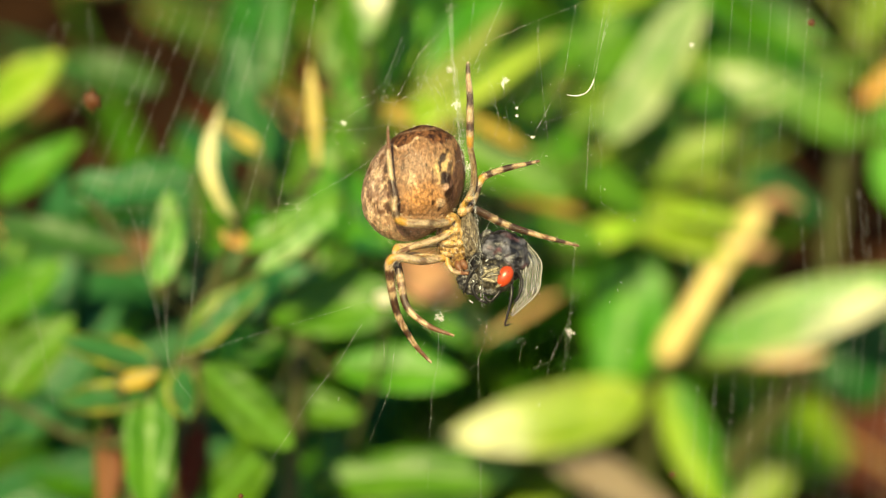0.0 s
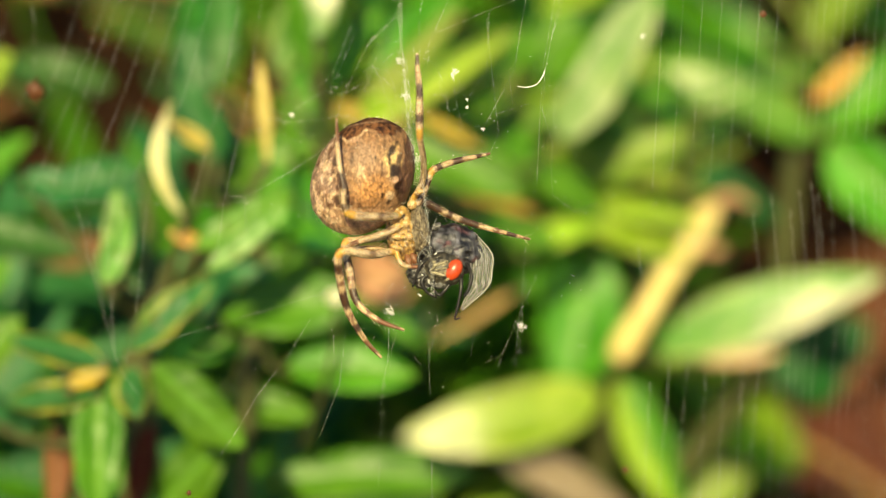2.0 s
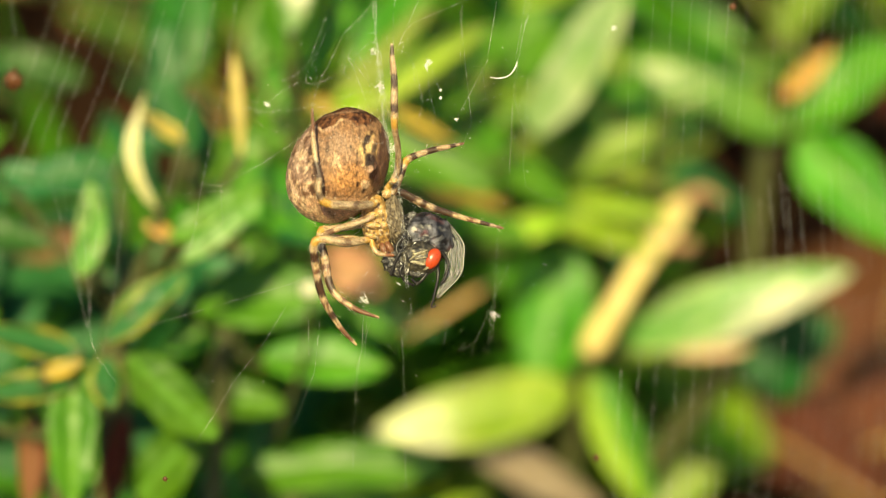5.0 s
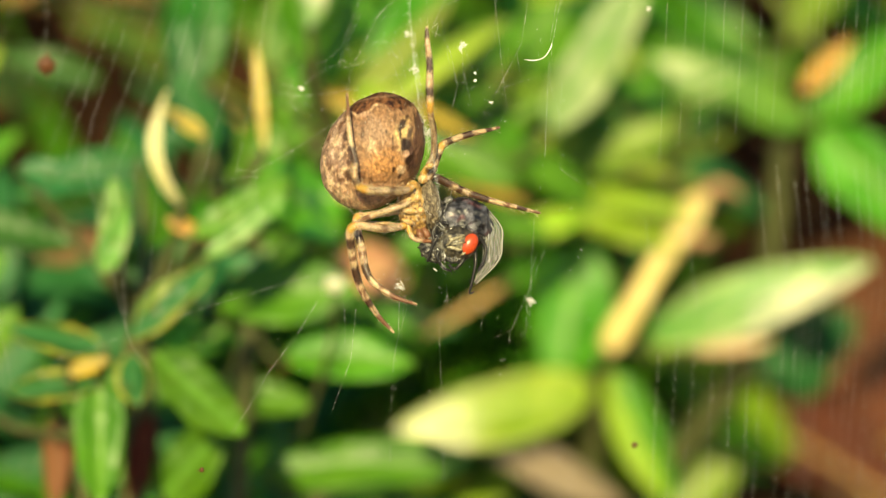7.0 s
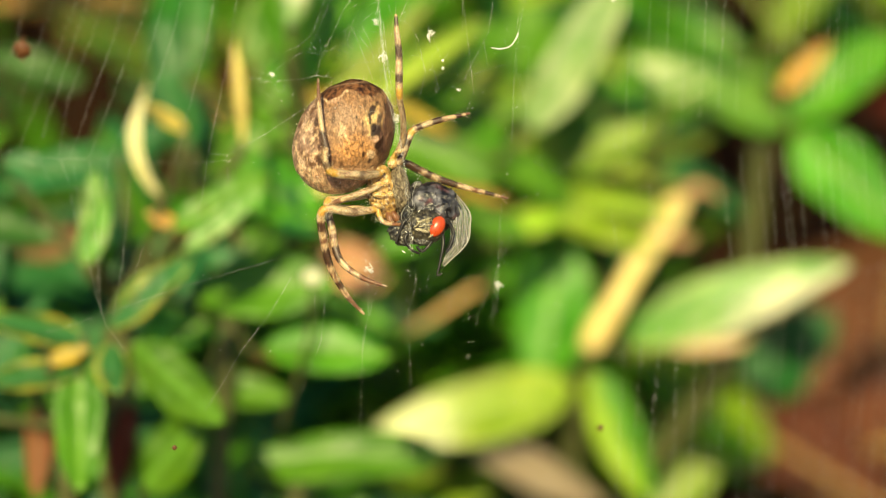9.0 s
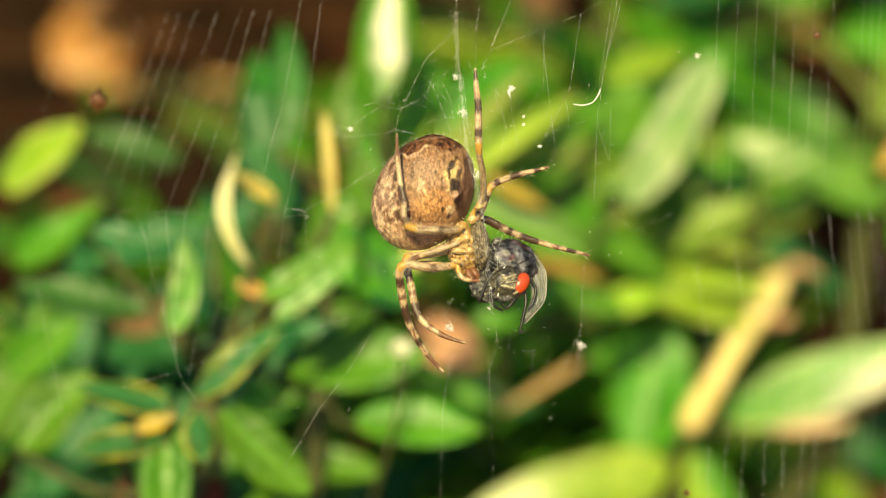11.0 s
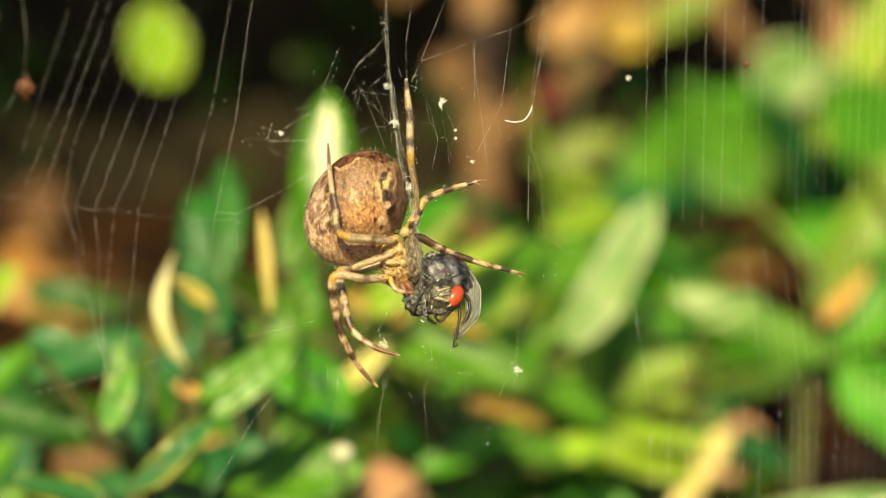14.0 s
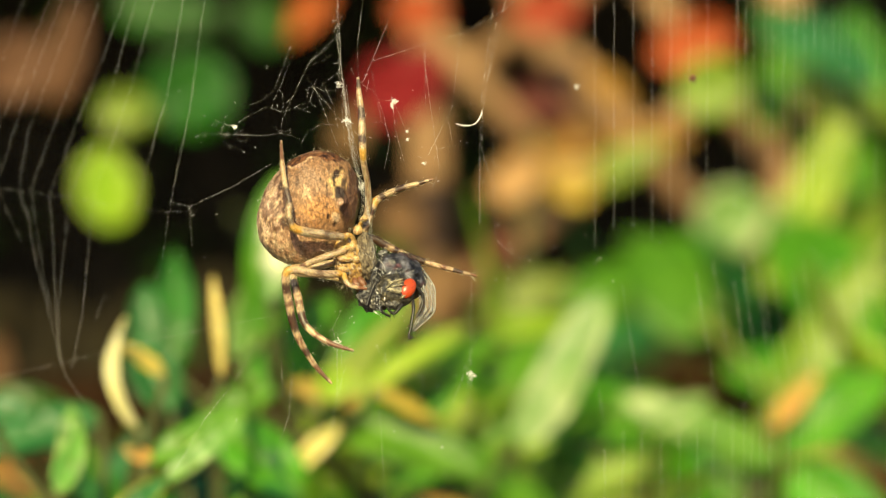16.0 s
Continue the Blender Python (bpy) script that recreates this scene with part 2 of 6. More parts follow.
def leaf_mesh(length, width, curl, seed, round_tip=0.0):
    """A leaf along +x with its face to +z: a blade with a folded midrib, wavy rim and real thickness."""
    bm = bmesh.new()
    rnd = random.Random(seed)
    ph, wav = rnd.uniform(0, 6.28), rnd.uniform(0.02, 0.05)
    fold, twist, lob = rnd.uniform(0.10, 0.42), rnd.uniform(-0.6, 0.6), rnd.uniform(0, 50)
    nx, ny = 14, 4
    rim = bm.verts.layers.float.new("rim")
    along = bm.verts.layers.float.new("along")
    side = bm.verts.layers.float.new("side")
    grid = []
    for layer, off in ((0, 0.00018), (1, -0.00018)):
        rows = []
        for i in range(nx + 1):
            s = i / nx
            w = width / 2 * (1 - round_tip) * 1.93 * s ** 0.62 * (1 - s) ** 0.80 + width / 2 * round_tip * math.sin(math.pi * s) ** 0.5 + width * 0.012
            row = []
            for j in range(-ny, ny + 1):
                v = j / ny
                x = s * length
                y = v * w * (1 + 0.16 * noise.noise((3.2 * s, lob + (v > 0) * 7, 0.5)) + 0.06 * noise.noise((9 * s, lob + (v > 0) * 7, 2.5))) + 0.03 * width * math.sin(3.1 * s + ph)
                z = abs(v) * w * fold + v * w * twist * (s - 0.4) + wav * width * math.sin(9 * s + ph + 2 * v) * abs(v) - curl * length * 4 * (s - 0.5) ** 2 + curl * length
                if abs(v) < 0.01:
                    z -= 0.02 * width
                row.append(bm.verts.new((x, y, z + off)))
                row[-1][rim], row[-1][along], row[-1][side] = abs(v), s, 0.5 + 0.5 * v
            rows.append(row)
        grid.append(rows)
    for i in range(nx):
        for j in range(2 * ny):
            a, b = grid[0], grid[1]
            bm.faces.new((a[i][j], a[i + 1][j], a[i + 1][j + 1], a[i][j + 1]))
            bm.faces.new((b[i][j], b[i][j + 1], b[i + 1][j + 1], b[i + 1][j]))
    for i in range(nx):
        for j in (0, 2 * ny):
            bm.faces.new((grid[0][i][j], grid[1][i][j], grid[1][i + 1][j], grid[0][i + 1][j]))
    for j in range(2 * ny):
        for i in (0, nx):
            bm.faces.new((grid[0][i][j], grid[1][i][j], grid[1][i][j + 1], grid[0][i][j + 1]))
    bmesh.ops.recalc_face_normals(bm, faces=bm.faces)
    return bm


LEAF_COUNT = [0]


def leaf(plant, base, tip, width, normal, curl, mat, round_tip=0.0):
    """One leaf of a plant from its foot to its tip, its face turned to normal."""
    LEAF_COUNT[0] += 1
    a, b = Vector(base), Vector(tip)
    x = (b - a).normalized()
    z = Vector(normal)
    z = (z - x * z.dot(x)).normalized()
    y = z.cross(x)
    m = Matrix((x, y, z)).transposed().to_4x4()
    m.translation = a
    ob = part("leaf", leaf_mesh((b - a).length, width, curl, LEAF_COUNT[0], round_tip), mat, plant)
    ob.matrix_basis = m
    return ob


# ---- ground ----
def build_ground():
    m, nt, b = material("shade_dark_soil", 0.95, 0, 0.05)
    co = nt.nodes.new("ShaderNodeTexCoord").outputs["Object"]
    # Near-black tones put the shade between the shrubs into the soil's colour.
    c1 = ramp(nt, noise_node(nt, 14, 5, co), [(0.3, (0.006, 0.004, 0.002)), (0.5, (0.025, 0.010, 0.004)), (0.7, (0.11, 0.045, 0.017))])
    nt.links.new(mix(nt, c1, (0.04, 0.03, 0.02), ramp(nt, noise_node(nt, 90, 4, co), [(0.5, (0, 0, 0)), (0.65, (1, 1, 1))])), b.inputs["Base Color"])
    bump(nt, b, noise_node(nt, 120, 5, co), 0.8, 0.004)
    bm = bmesh.new()
    edges = [-60, -20, -6, -2] + [-1.2 + 0.06 * i for i in range(41)] + [2, 6, 20, 60]
    rows = []
    for y in edges:
        rows.append([bm.verts.new((x, y, 0.012 * noise.noise((x * 9, y * 9, 0)) - 0.006 if abs(x) < 3 and abs(y) < 3 else 0)) for x in edges])
    for r0, r1 in zip(rows, rows[1:]):
        for k in range(len(edges) - 1):
            bm.faces.new((r0[k], r0[k + 1], r1[k + 1], r1[k]))
    tagged(part("ground", bm, m), "bare reddish brown soil under the shrubs", "ground", kind="structure")


build_ground()

near_shrub = thing("shrub", (-0.03, 0.07, 0), "low green shrub with narrow glossy leaves and cream tips", "shrub", "shrubs")
right_shrub = thing("shrub", (0.045, 0.21, 0), "green shrub with broad oval leaves on tan woody stems", "shrub", "shrubs")
far_shrub = thing("shrub", (0.05, 0.8, 0), "autumn shrub with green, red and orange leaves", "shrub", "shrubs")
# >> leaves
leaf(near_shrub, (-0.0234, 0.0620, 0.2375), (-0.0248, 0.0660, 0.2494), 0.0025, (-0.67, -0.73, 0.17), 0.2, IVORY)
leaf(near_shrub, (-0.0215, 0.0740, 0.2417), (-0.0258, 0.0710, 0.2459), 0.0024, (0.53, -0.84, -0.06), 0, GOLD)
leaf(near_shrub, (-0.0145, 0.0660, 0.2424), (-0.0155, 0.0690, 0.2536), 0.0018, (0.09, -0.96, 0.26), 0.05, GOLD)
leaf(near_shrub, (-0.0305, 0.0600, 0.2312), (-0.0310, 0.0640, 0.2402), 0.0043, (0.12, -0.91, 0.41), 0, EDGED)
leaf(near_shrub, (-0.0280, 0.0480, 0.2279), (-0.0193, 0.0520, 0.2346), 0.0044, (-0.01, -0.86, 0.52), 0.05, VARIEGATED)
leaf(near_shrub, (-0.0223, 0.0620, 0.2341), (-0.0116, 0.0660, 0.2390), 0.0049, (-0.00, -0.77, 0.64), 0.05, GREEN)
leaf(near_shrub, (-0.0308, 0.0440, 0.2264), (-0.0303, 0.0360, 0.2146), 0.0073, (0.12, -0.82, 0.56), -0.1, GREEN)
leaf(near_shrub, (-0.0299, 0.0420, 0.2292), (-0.0402, 0.0460, 0.2299), 0.0046, (-0.19, -0.63, 0.75), 0, VARIEGATED)
leaf(near_shrub, (-0.0255, 0.0460, 0.2271), (-0.0163, 0.0460, 0.2178), 0.0077, (0.37, -0.85, 0.37), 0, GREEN)
leaf(near_shrub, (-0.0274, 0.0430, 0.2284), (-0.0269, 0.0420, 0.2229), 0.0046, (0.15, -0.97, 0.19), 0, VARIEGATED)
leaf(near_shrub, (-0.0307, 0.0430, 0.2252), (-0.0402, 0.0440, 0.2235), 0.0046, (-0.19, -0.79, 0.58), 0, VARIEGATED)
leaf(near_shrub, (-0.0335, 0.0410, 0.2271), (-0.0292, 0.0410, 0.2286), 0.0023, (-0.19, -0.83, 0.52), 0, YELLOW)
leaf(right_shrub, (-0.0462, 0.1800, 0.2177), (-0.0623, 0.1800, 0.2215), 0.0082, (0.11, -0.89, 0.45), 0, DARKGREEN)
leaf(right_shrub, (-0.0692, 0.1500, 0.2207), (-0.0569, 0.1500, 0.2312), 0.0089, (-0.36, -0.83, 0.42), 0, LIME)
leaf(near_shrub, (-0.0225, 0.0920, 0.2340), (-0.0267, 0.0950, 0.2431), 0.0086, (0.13, -0.92, 0.36), 0, TEAL)
leaf(near_shrub, (-0.0303, 0.0850, 0.2355), (-0.0450, 0.0850, 0.2308), 0.0072, (-0.16, -0.86, 0.48), 0, TEAL)
leaf(right_shrub, (-0.0661, 0.1400, 0.2123), (-0.0529, 0.1400, 0.2217), 0.0074, (-0.33, -0.82, 0.46), 0, GREEN)
leaf(near_shrub, (-0.0248, 0.0960, 0.2399), (-0.0263, 0.1000, 0.2485), 0.0063, (0.09, -0.90, 0.43), 0, TEAL)
leaf(near_shrub, (-0.0267, 0.0600, 0.2037), (-0.0195, 0.0600, 0.2122), 0.0093, (-0.36, -0.88, 0.30), 0, GREEN)
leaf(near_shrub, (-0.0165, 0.0900, 0.1919), (0.0095, 0.0900, 0.1928), 0.0098, (-0.03, -0.65, 0.76), 0, GREEN)
leaf(near_shrub, (-0.0136, 0.0800, 0.2119), (0.0021, 0.0800, 0.2112), 0.0085, (0.03, -0.68, 0.74), 0, GREEN)
leaf(near_shrub, (-0.0220, 0.0850, 0.2171), (-0.0048, 0.0850, 0.2187), 0.0116, (-0.07, -0.69, 0.72), 0, GREEN)
leaf(near_shrub, (-0.0147, 0.0900, 0.2197), (-0.0252, 0.0900, 0.2151), 0.0095, (-0.25, -0.77, 0.58), 0, TEAL)
leaf(near_shrub, (-0.0166, 0.0900, 0.2329), (-0.0070, 0.0900, 0.2242), 0.0109, (0.38, -0.83, 0.42), 0, GREEN)
leaf(right_shrub, (-0.0094, 0.1550, 0.1964), (0.0020, 0.1550, 0.1926), 0.0085, (0.17, -0.84, 0.51), 0, PEACH, 0.7)
leaf(near_shrub, (-0.0396, 0.0950, 0.2209), (-0.0567, 0.0950, 0.2248), 0.0072, (0.16, -0.69, 0.70), 0, DARKGREEN)
leaf(right_shrub, (-0.0552, 0.1400, 0.2010), (-0.0409, 0.1400, 0.2056), 0.0084, (-0.14, -0.89, 0.44), 0, DEADBROWN)
leaf(near_shrub, (-0.0380, 0.0600, 0.2139), (-0.0386, 0.0600, 0.2023), 0.0043, (0.14, -0.99, -0.01), 0, TERRACOTTA)
leaf(near_shrub, (-0.0280, 0.0650, 0.2116), (-0.0306, 0.0650, 0.1998), 0.0044, (0.01, -1.00, -0.00), 0, RUST)
# A tan stick, built here as a narrow leaf.
leaf(right_shrub, (0.0047, 0.1720, 0.1765), (0.0210, 0.1760, 0.1858), 0.0015, (-0.10, -0.84, 0.53), 0, TAN, 0.5)
leaf(right_shrub, (0.0353, 0.1950, 0.1570), (-0.0010, 0.1900, 0.1499), 0.0157, (0.05, -0.80, 0.58), 0.03, LIME_HIGHLIGHT)
leaf(right_shrub, (0.0326, 0.2100, 0.1791), (0.0302, 0.2000, 0.1548), 0.0205, (-0.11, -0.92, 0.39), 0.03, GREEN)
leaf(right_shrub, (0.0445, 0.2000, 0.1636), (0.0843, 0.2000, 0.1779), 0.0141, (-0.22, -0.76, 0.61), 0.05, HALF_CREAM)
leaf(right_shrub, (0.0515, 0.1900, 0.1659), (0.0655, 0.1900, 0.1672), 0.0030, (-0.05, -0.75, 0.66), 0, PINKCREAM)
leaf(right_shrub, (0.0518, 0.2050, 0.1811), (0.0302, 0.2000, 0.1865), 0.0129, (0.32, -0.71, 0.62), 0.05, LIME)
leaf(right_shrub, (0.0387, 0.2050, 0.1559), (0.0499, 0.1950, 0.1337), 0.0112, (-0.01, -0.91, 0.41), 0.05, LIME_HALF)
leaf(right_shrub, (0.0510, 0.2400, 0.1455), (0.0853, 0.2700, 0.1051), 0.0198, (0.76, -0.63, 0.18), 0.05, HALF_LIME)
leaf(right_shrub, (0.0755, 0.2100, 0.2002), (0.0930, 0.2000, 0.1822), 0.0169, (-0.11, -0.91, 0.40), 0.05, GREEN)
leaf(right_shrub, (0.0734, 0.2100, 0.2002), (0.0454, 0.2100, 0.2123), 0.0106, (0.20, -0.86, 0.47), 0.05, GREEN_TIP)
leaf(right_shrub, (0.0708, 0.2060, 0.2076), (0.0790, 0.2060, 0.2168), 0.0046, (-0.42, -0.82, 0.38), 0, ORANGE)
leaf(right_shrub, (0.0734, 0.2100, 0.2012), (0.0944, 0.2200, 0.2146), 0.0147, (-0.06, -0.75, 0.65), 0.05, GREEN)
leaf(right_shrub, (0.0238, 0.1650, 0.2138), (0.0388, 0.1700, 0.2366), 0.0102, (-0.15, -0.94, 0.31), 0, SAGE, 0.3)
leaf(right_shrub, (0.0510, 0.2000, 0.2042), (0.0280, 0.2000, 0.1932), 0.0077, (-0.29, -0.74, 0.61), 0.1, OLIVE)
leaf(right_shrub, (0.0359, 0.2200, 0.1810), (0.0068, 0.2200, 0.1895), 0.0186, (0.19, -0.73, 0.65), 0.1, GREEN)
leaf(right_shrub, (-0.0003, 0.1500, 0.2191), (0.0209, 0.1600, 0.2321), 0.0086, (0.04, -0.83, 0.56), 0.05, GREEN)
leaf(right_shrub, (-0.0051, 0.1400, 0.2247), (0.0078, 0.1500, 0.2406), 0.0120, (0.01, -0.85, 0.53), 0.05, GREEN)
leaf(right_shrub, (0.0021, 0.1220, 0.2310), (0.0110, 0.1240, 0.2256), 0.0024, (0.29, -0.95, 0.14), 0.05, YELLOW)
leaf(right_shrub, (0.0002, 0.1220, 0.2288), (-0.0097, 0.1220, 0.2321), 0.0038, (0.09, -0.96, 0.28), 0, YELLOW)
leaf(right_shrub, (-0.0047, 0.1200, 0.2300), (-0.0013, 0.1200, 0.2343), 0.0051, (-0.14, -0.98, 0.11), 0, LIME, 0.5)
leaf(right_shrub, (-0.0108, 0.1080, 0.2451), (-0.0096, 0.1100, 0.2597), 0.0060, (0.01, -0.99, 0.13), 0, WHITE_HEART, 0.3)
leaf(right_shrub, (-0.0115, 0.1130, 0.2393), (-0.0098, 0.1150, 0.2610), 0.0098, (0.03, -1.00, 0.09), 0, GREEN, 0.3)
leaf(right_shrub, (0.0860, 0.3000, 0.1090), (0.1039, 0.3000, 0.1285), 0.0231, (-0.44, -0.81, 0.40), 0, TEAL)
leaf(right_shrub, (0.0106, 0.2400, 0.1690), (0.0370, 0.2400, 0.1633), 0.0198, (0.14, -0.75, 0.65), 0, GREEN)
leaf(far_shrub, (-0.0724, 0.4800, 0.2171), (-0.0748, 0.4800, 0.2410), 0.0203, (0.12, -0.99, 0.01), 0, LIME, 0.5)
leaf(far_shrub, (-0.0903, 0.6000, 0.2429), (-0.0690, 0.6000, 0.2472), 0.0163, (-0.01, -1.00, 0.03), 0, OLIVE, 0.7)
leaf(far_shrub, (-0.0616, 0.6000, 0.2364), (-0.0511, 0.6000, 0.2650), 0.0370, (-0.11, -0.99, 0.04), 0, DARKGREEN, 0.5)
leaf(far_shrub, (0.1204, 0.6000, 0.1930), (0.1353, 0.6000, 0.2132), 0.0265, (-0.15, -0.98, 0.11), 0, PALE, 0.7)
leaf(far_shrub, (0.1382, 0.6000, 0.2092), (0.1657, 0.6000, 0.1849), 0.0111, (0.07, -0.99, 0.08), 0, PALE)
leaf(far_shrub, (0.0022, 0.9500, 0.2198), (0.0380, 0.9500, 0.2526), 0.0395, (-0.17, -0.97, 0.19), 0, RED, 0.7)
leaf(far_shrub, (0.0153, 1.0000, 0.2720), (0.0445, 1.0000, 0.2757), 0.0247, (-0.00, -1.00, 0.01), 0, VERMILION, 0.7)
leaf(far_shrub, (0.0759, 0.9800, 0.2294), (0.1061, 0.9800, 0.2200), 0.0195, (0.09, -0.95, 0.29), 0, RUST, 0.7)
leaf(far_shrub, (0.1370, 0.9000, 0.2504), (0.1775, 0.9000, 0.2602), 0.0273, (-0.01, -1.00, 0.06), 0, VERMILION, 0.7)
leaf(far_shrub, (0.0765, 1.0000, 0.2707), (0.1146, 1.0000, 0.2757), 0.0264, (-0.00, -1.00, 0.02), 0, VERMILION, 0.7)
leaf(far_shrub, (0.0696, 0.7000, 0.2072), (0.0917, 0.7000, 0.2133), 0.0174, (-0.18, -0.75, 0.64), 0, YELLOW, 0.7)
leaf(far_shrub, (0.0911, 0.7400, 0.2033), (0.1235, 0.7400, 0.2210), 0.0208, (-0.26, -0.84, 0.48), 0, OLIVE)
leaf(far_shrub, (0.1217, 0.7000, 0.2412), (0.1515, 0.7000, 0.2449), 0.0272, (-0.01, -1.00, 0.06), 0, OLIVE, 0.7)
leaf(far_shrub, (0.1405, 0.6000, 0.2705), (0.1811, 0.6000, 0.2483), 0.0241, (0.17, -0.94, 0.31), 0, TEAL)
leaf(far_shrub, (0.1519, 0.6200, 0.2521), (0.1921, 0.6200, 0.2332), 0.0181, (0.16, -0.92, 0.35), 0, OLIVE)
leaf(far_shrub, (0.1448, 0.6600, 0.2737), (0.1700, 0.6600, 0.2586), 0.0212, (0.09, -0.98, 0.16), 0, DARKGREEN)
leaf(far_shrub, (-0.0104, 0.8000, 0.2128), (-0.0001, 0.8000, 0.2345), 0.0192, (-0.02, -1.00, 0.01), 0, DEADBROWN)
leaf(far_shrub, (-0.2172, 0.9600, 0.0507), (-0.1785, 0.9600, 0.0766), 0.0391, (-0.04, -1.00, 0.06), 0, ORANGE, 0.7)
leaf(far_shrub, (-0.1941, 0.9200, 0.0902), (-0.1789, 0.9200, 0.1209), 0.0313, (0.07, -1.00, -0.03), 0, DEADBROWN)
leaf(near_shrub, (-0.0086, 0.1000, 0.2242), (-0.0025, 0.1050, 0.2296), 0.0035, (0.15, -0.80, 0.58), 0, CREAM)
leaf(right_shrub, (0.0003, 0.1400, 0.2265), (0.0167, 0.1500, 0.2352), 0.0055, (0.16, -0.78, 0.60), 0.05, OLIVE)
leaf(near_shrub, (-0.0210, 0.0600, 0.2322), (-0.0120, 0.0640, 0.2386), 0.0034, (0.07, -0.89, 0.45), 0.03, EDGED)
leaf(near_shrub, (-0.0175, 0.0950, 0.2326), (-0.0110, 0.0968, 0.2350), 0.0063, (0.05, -0.86, 0.51), 0.05, GREEN)
leaf(right_shrub, (-0.0060, 0.1300, 0.2265), (0.0171, 0.1250, 0.2181), 0.0114, (0.05, -0.79, 0.61), 0.05, GREEN)
leaf(right_shrub, (0.0187, 0.1700, 0.2219), (0.0356, 0.1800, 0.2280), 0.0071, (0.25, -0.78, 0.57), 0.05, GREEN)
leaf(right_shrub, (0.0234, 0.1800, 0.2052), (-0.0001, 0.1700, 0.2144), 0.0112, (0.50, -0.68, 0.54), 0.05, GREEN)
leaf(right_shrub, (0.0231, 0.2000, 0.2252), (0.0374, 0.2200, 0.2258), 0.0078, (0.48, -0.37, 0.79), 0, LIME)
leaf(far_shrub, (0.1568, 0.5000, 0.1722), (0.1331, 0.5500, 0.2057), 0.0301, (-0.33, -0.63, 0.71), 0.05, GREEN, 0.7)
leaf(far_shrub, (0.0959, 0.4500, 0.1849), (0.0790, 0.4800, 0.2109), 0.0312, (-0.23, -0.71, 0.67), 0.05, GREEN)
leaf(far_shrub, (0.0587, 0.4800, 0.1880), (0.0915, 0.5000, 0.1998), 0.0266, (0.23, -0.74, 0.63), 0.05, GREEN)
leaf(far_shrub, (0.0694, 0.5800, 0.1850), (0.0406, 0.5800, 0.1771), 0.0151, (-0.13, -0.88, 0.46), 0, OLIVE, 0.4)
leaf(far_shrub, (0.1795, 0.6000, 0.2132), (0.1597, 0.6400, 0.2267), 0.0340, (-0.56, -0.50, 0.66), 0.05, GREEN)
leaf(far_shrub, (0.0095, 0.6200, 0.2115), (0.0190, 0.6200, 0.1932), 0.0203, (0.11, -0.99, 0.06), 0, DEADBROWN)
leaf(far_shrub, (-0.1049, 0.8000, 0.2778), (-0.0570, 0.8000, 0.2744), 0.0300, (0.03, -0.92, 0.38), 0, DARKGREEN)
# Brown replaces tan-orange on these two leaves: their dimness is in the colour.
leaf(far_shrub, (-0.1568, 0.8000, 0.2429), (-0.1365, 0.8000, 0.2689), 0.0300, (-0.02, -1.00, 0.01), 0, DEADBROWN, 0.7)
leaf(far_shrub, (-0.1412, 0.8600, 0.2347), (-0.1265, 0.8600, 0.2828), 0.0231, (0.06, -1.00, -0.02), 0, DEADBROWN, 0.3)
leaf(far_shrub, (-0.0372, 0.9500, 0.2612), (-0.0142, 0.9500, 0.2856), 0.0140, (-0.09, -0.99, 0.09), 0, VERMILION, 0.7)
leaf(far_shrub, (-0.0340, 0.8200, 0.2614), (-0.0506, 0.8200, 0.2814), 0.0251, (0.22, -0.96, 0.18), 0, DARKGREEN, 0.6)
leaf(right_shrub, (-0.0086, 0.1350, 0.2243), (0.0085, 0.1450, 0.2399), 0.0056, (0.05, -0.87, 0.50), 0.03, OLIVE)
leaf(right_shrub, (-0.0166, 0.1300, 0.2275), (-0.0027, 0.1400, 0.2411), 0.0098, (0.10, -0.85, 0.52), 0.03, GREEN)
leaf(right_shrub, (-0.0015, 0.1700, 0.2095), (0.0198, 0.1800, 0.2272), 0.0091, (0.01, -0.88, 0.48), 0.03, GREEN)
leaf(right_shrub, (0.0398, 0.2150, 0.1789), (0.0023, 0.2100, 0.1905), 0.0160, (0.28, -0.79, 0.55), 0.05, GREEN)
leaf(right_shrub, (0.0361, 0.2200, 0.1906), (0.0104, 0.2200, 0.1990), 0.0138, (0.18, -0.82, 0.54), 0.05, GREEN)
leaf(right_shrub, (0.0197, 0.2100, 0.2135), (0.0051, 0.2100, 0.2052), 0.0078, (-0.24, -0.88, 0.42), 0, LIME)
leaf(near_shrub, (-0.0109, 0.0940, 0.2238), (-0.0208, 0.0920, 0.2139), 0.0072, (-0.23, -0.89, 0.40), 0, GREEN)
leaf(near_shrub, (-0.0165, 0.0920, 0.2139), (-0.0264, 0.0900, 0.2085), 0.0072, (-0.14, -0.82, 0.56), 0, GREEN)
leaf(near_shrub, (-0.0313, 0.0800, 0.2187), (-0.0247, 0.0840, 0.2259), 0.0069, (-0.00, -0.87, 0.49), 0, TEAL)
leaf(near_shrub, (-0.0229, 0.0900, 0.2039), (-0.0109, 0.0900, 0.2009), 0.0064, (0.17, -0.71, 0.68), 0, GREEN)
leaf(far_shrub, (0.0792, 0.7500, 0.1992), (0.0979, 0.7500, 0.2035), 0.0157, (-0.08, -0.93, 0.36), 0, YELLOW, 0.7)
leaf(far_shrub, (0.0689, 0.9000, 0.2009), (0.1177, 0.9000, 0.2146), 0.0182, (-0.10, -0.93, 0.34), 0, OCHRE)
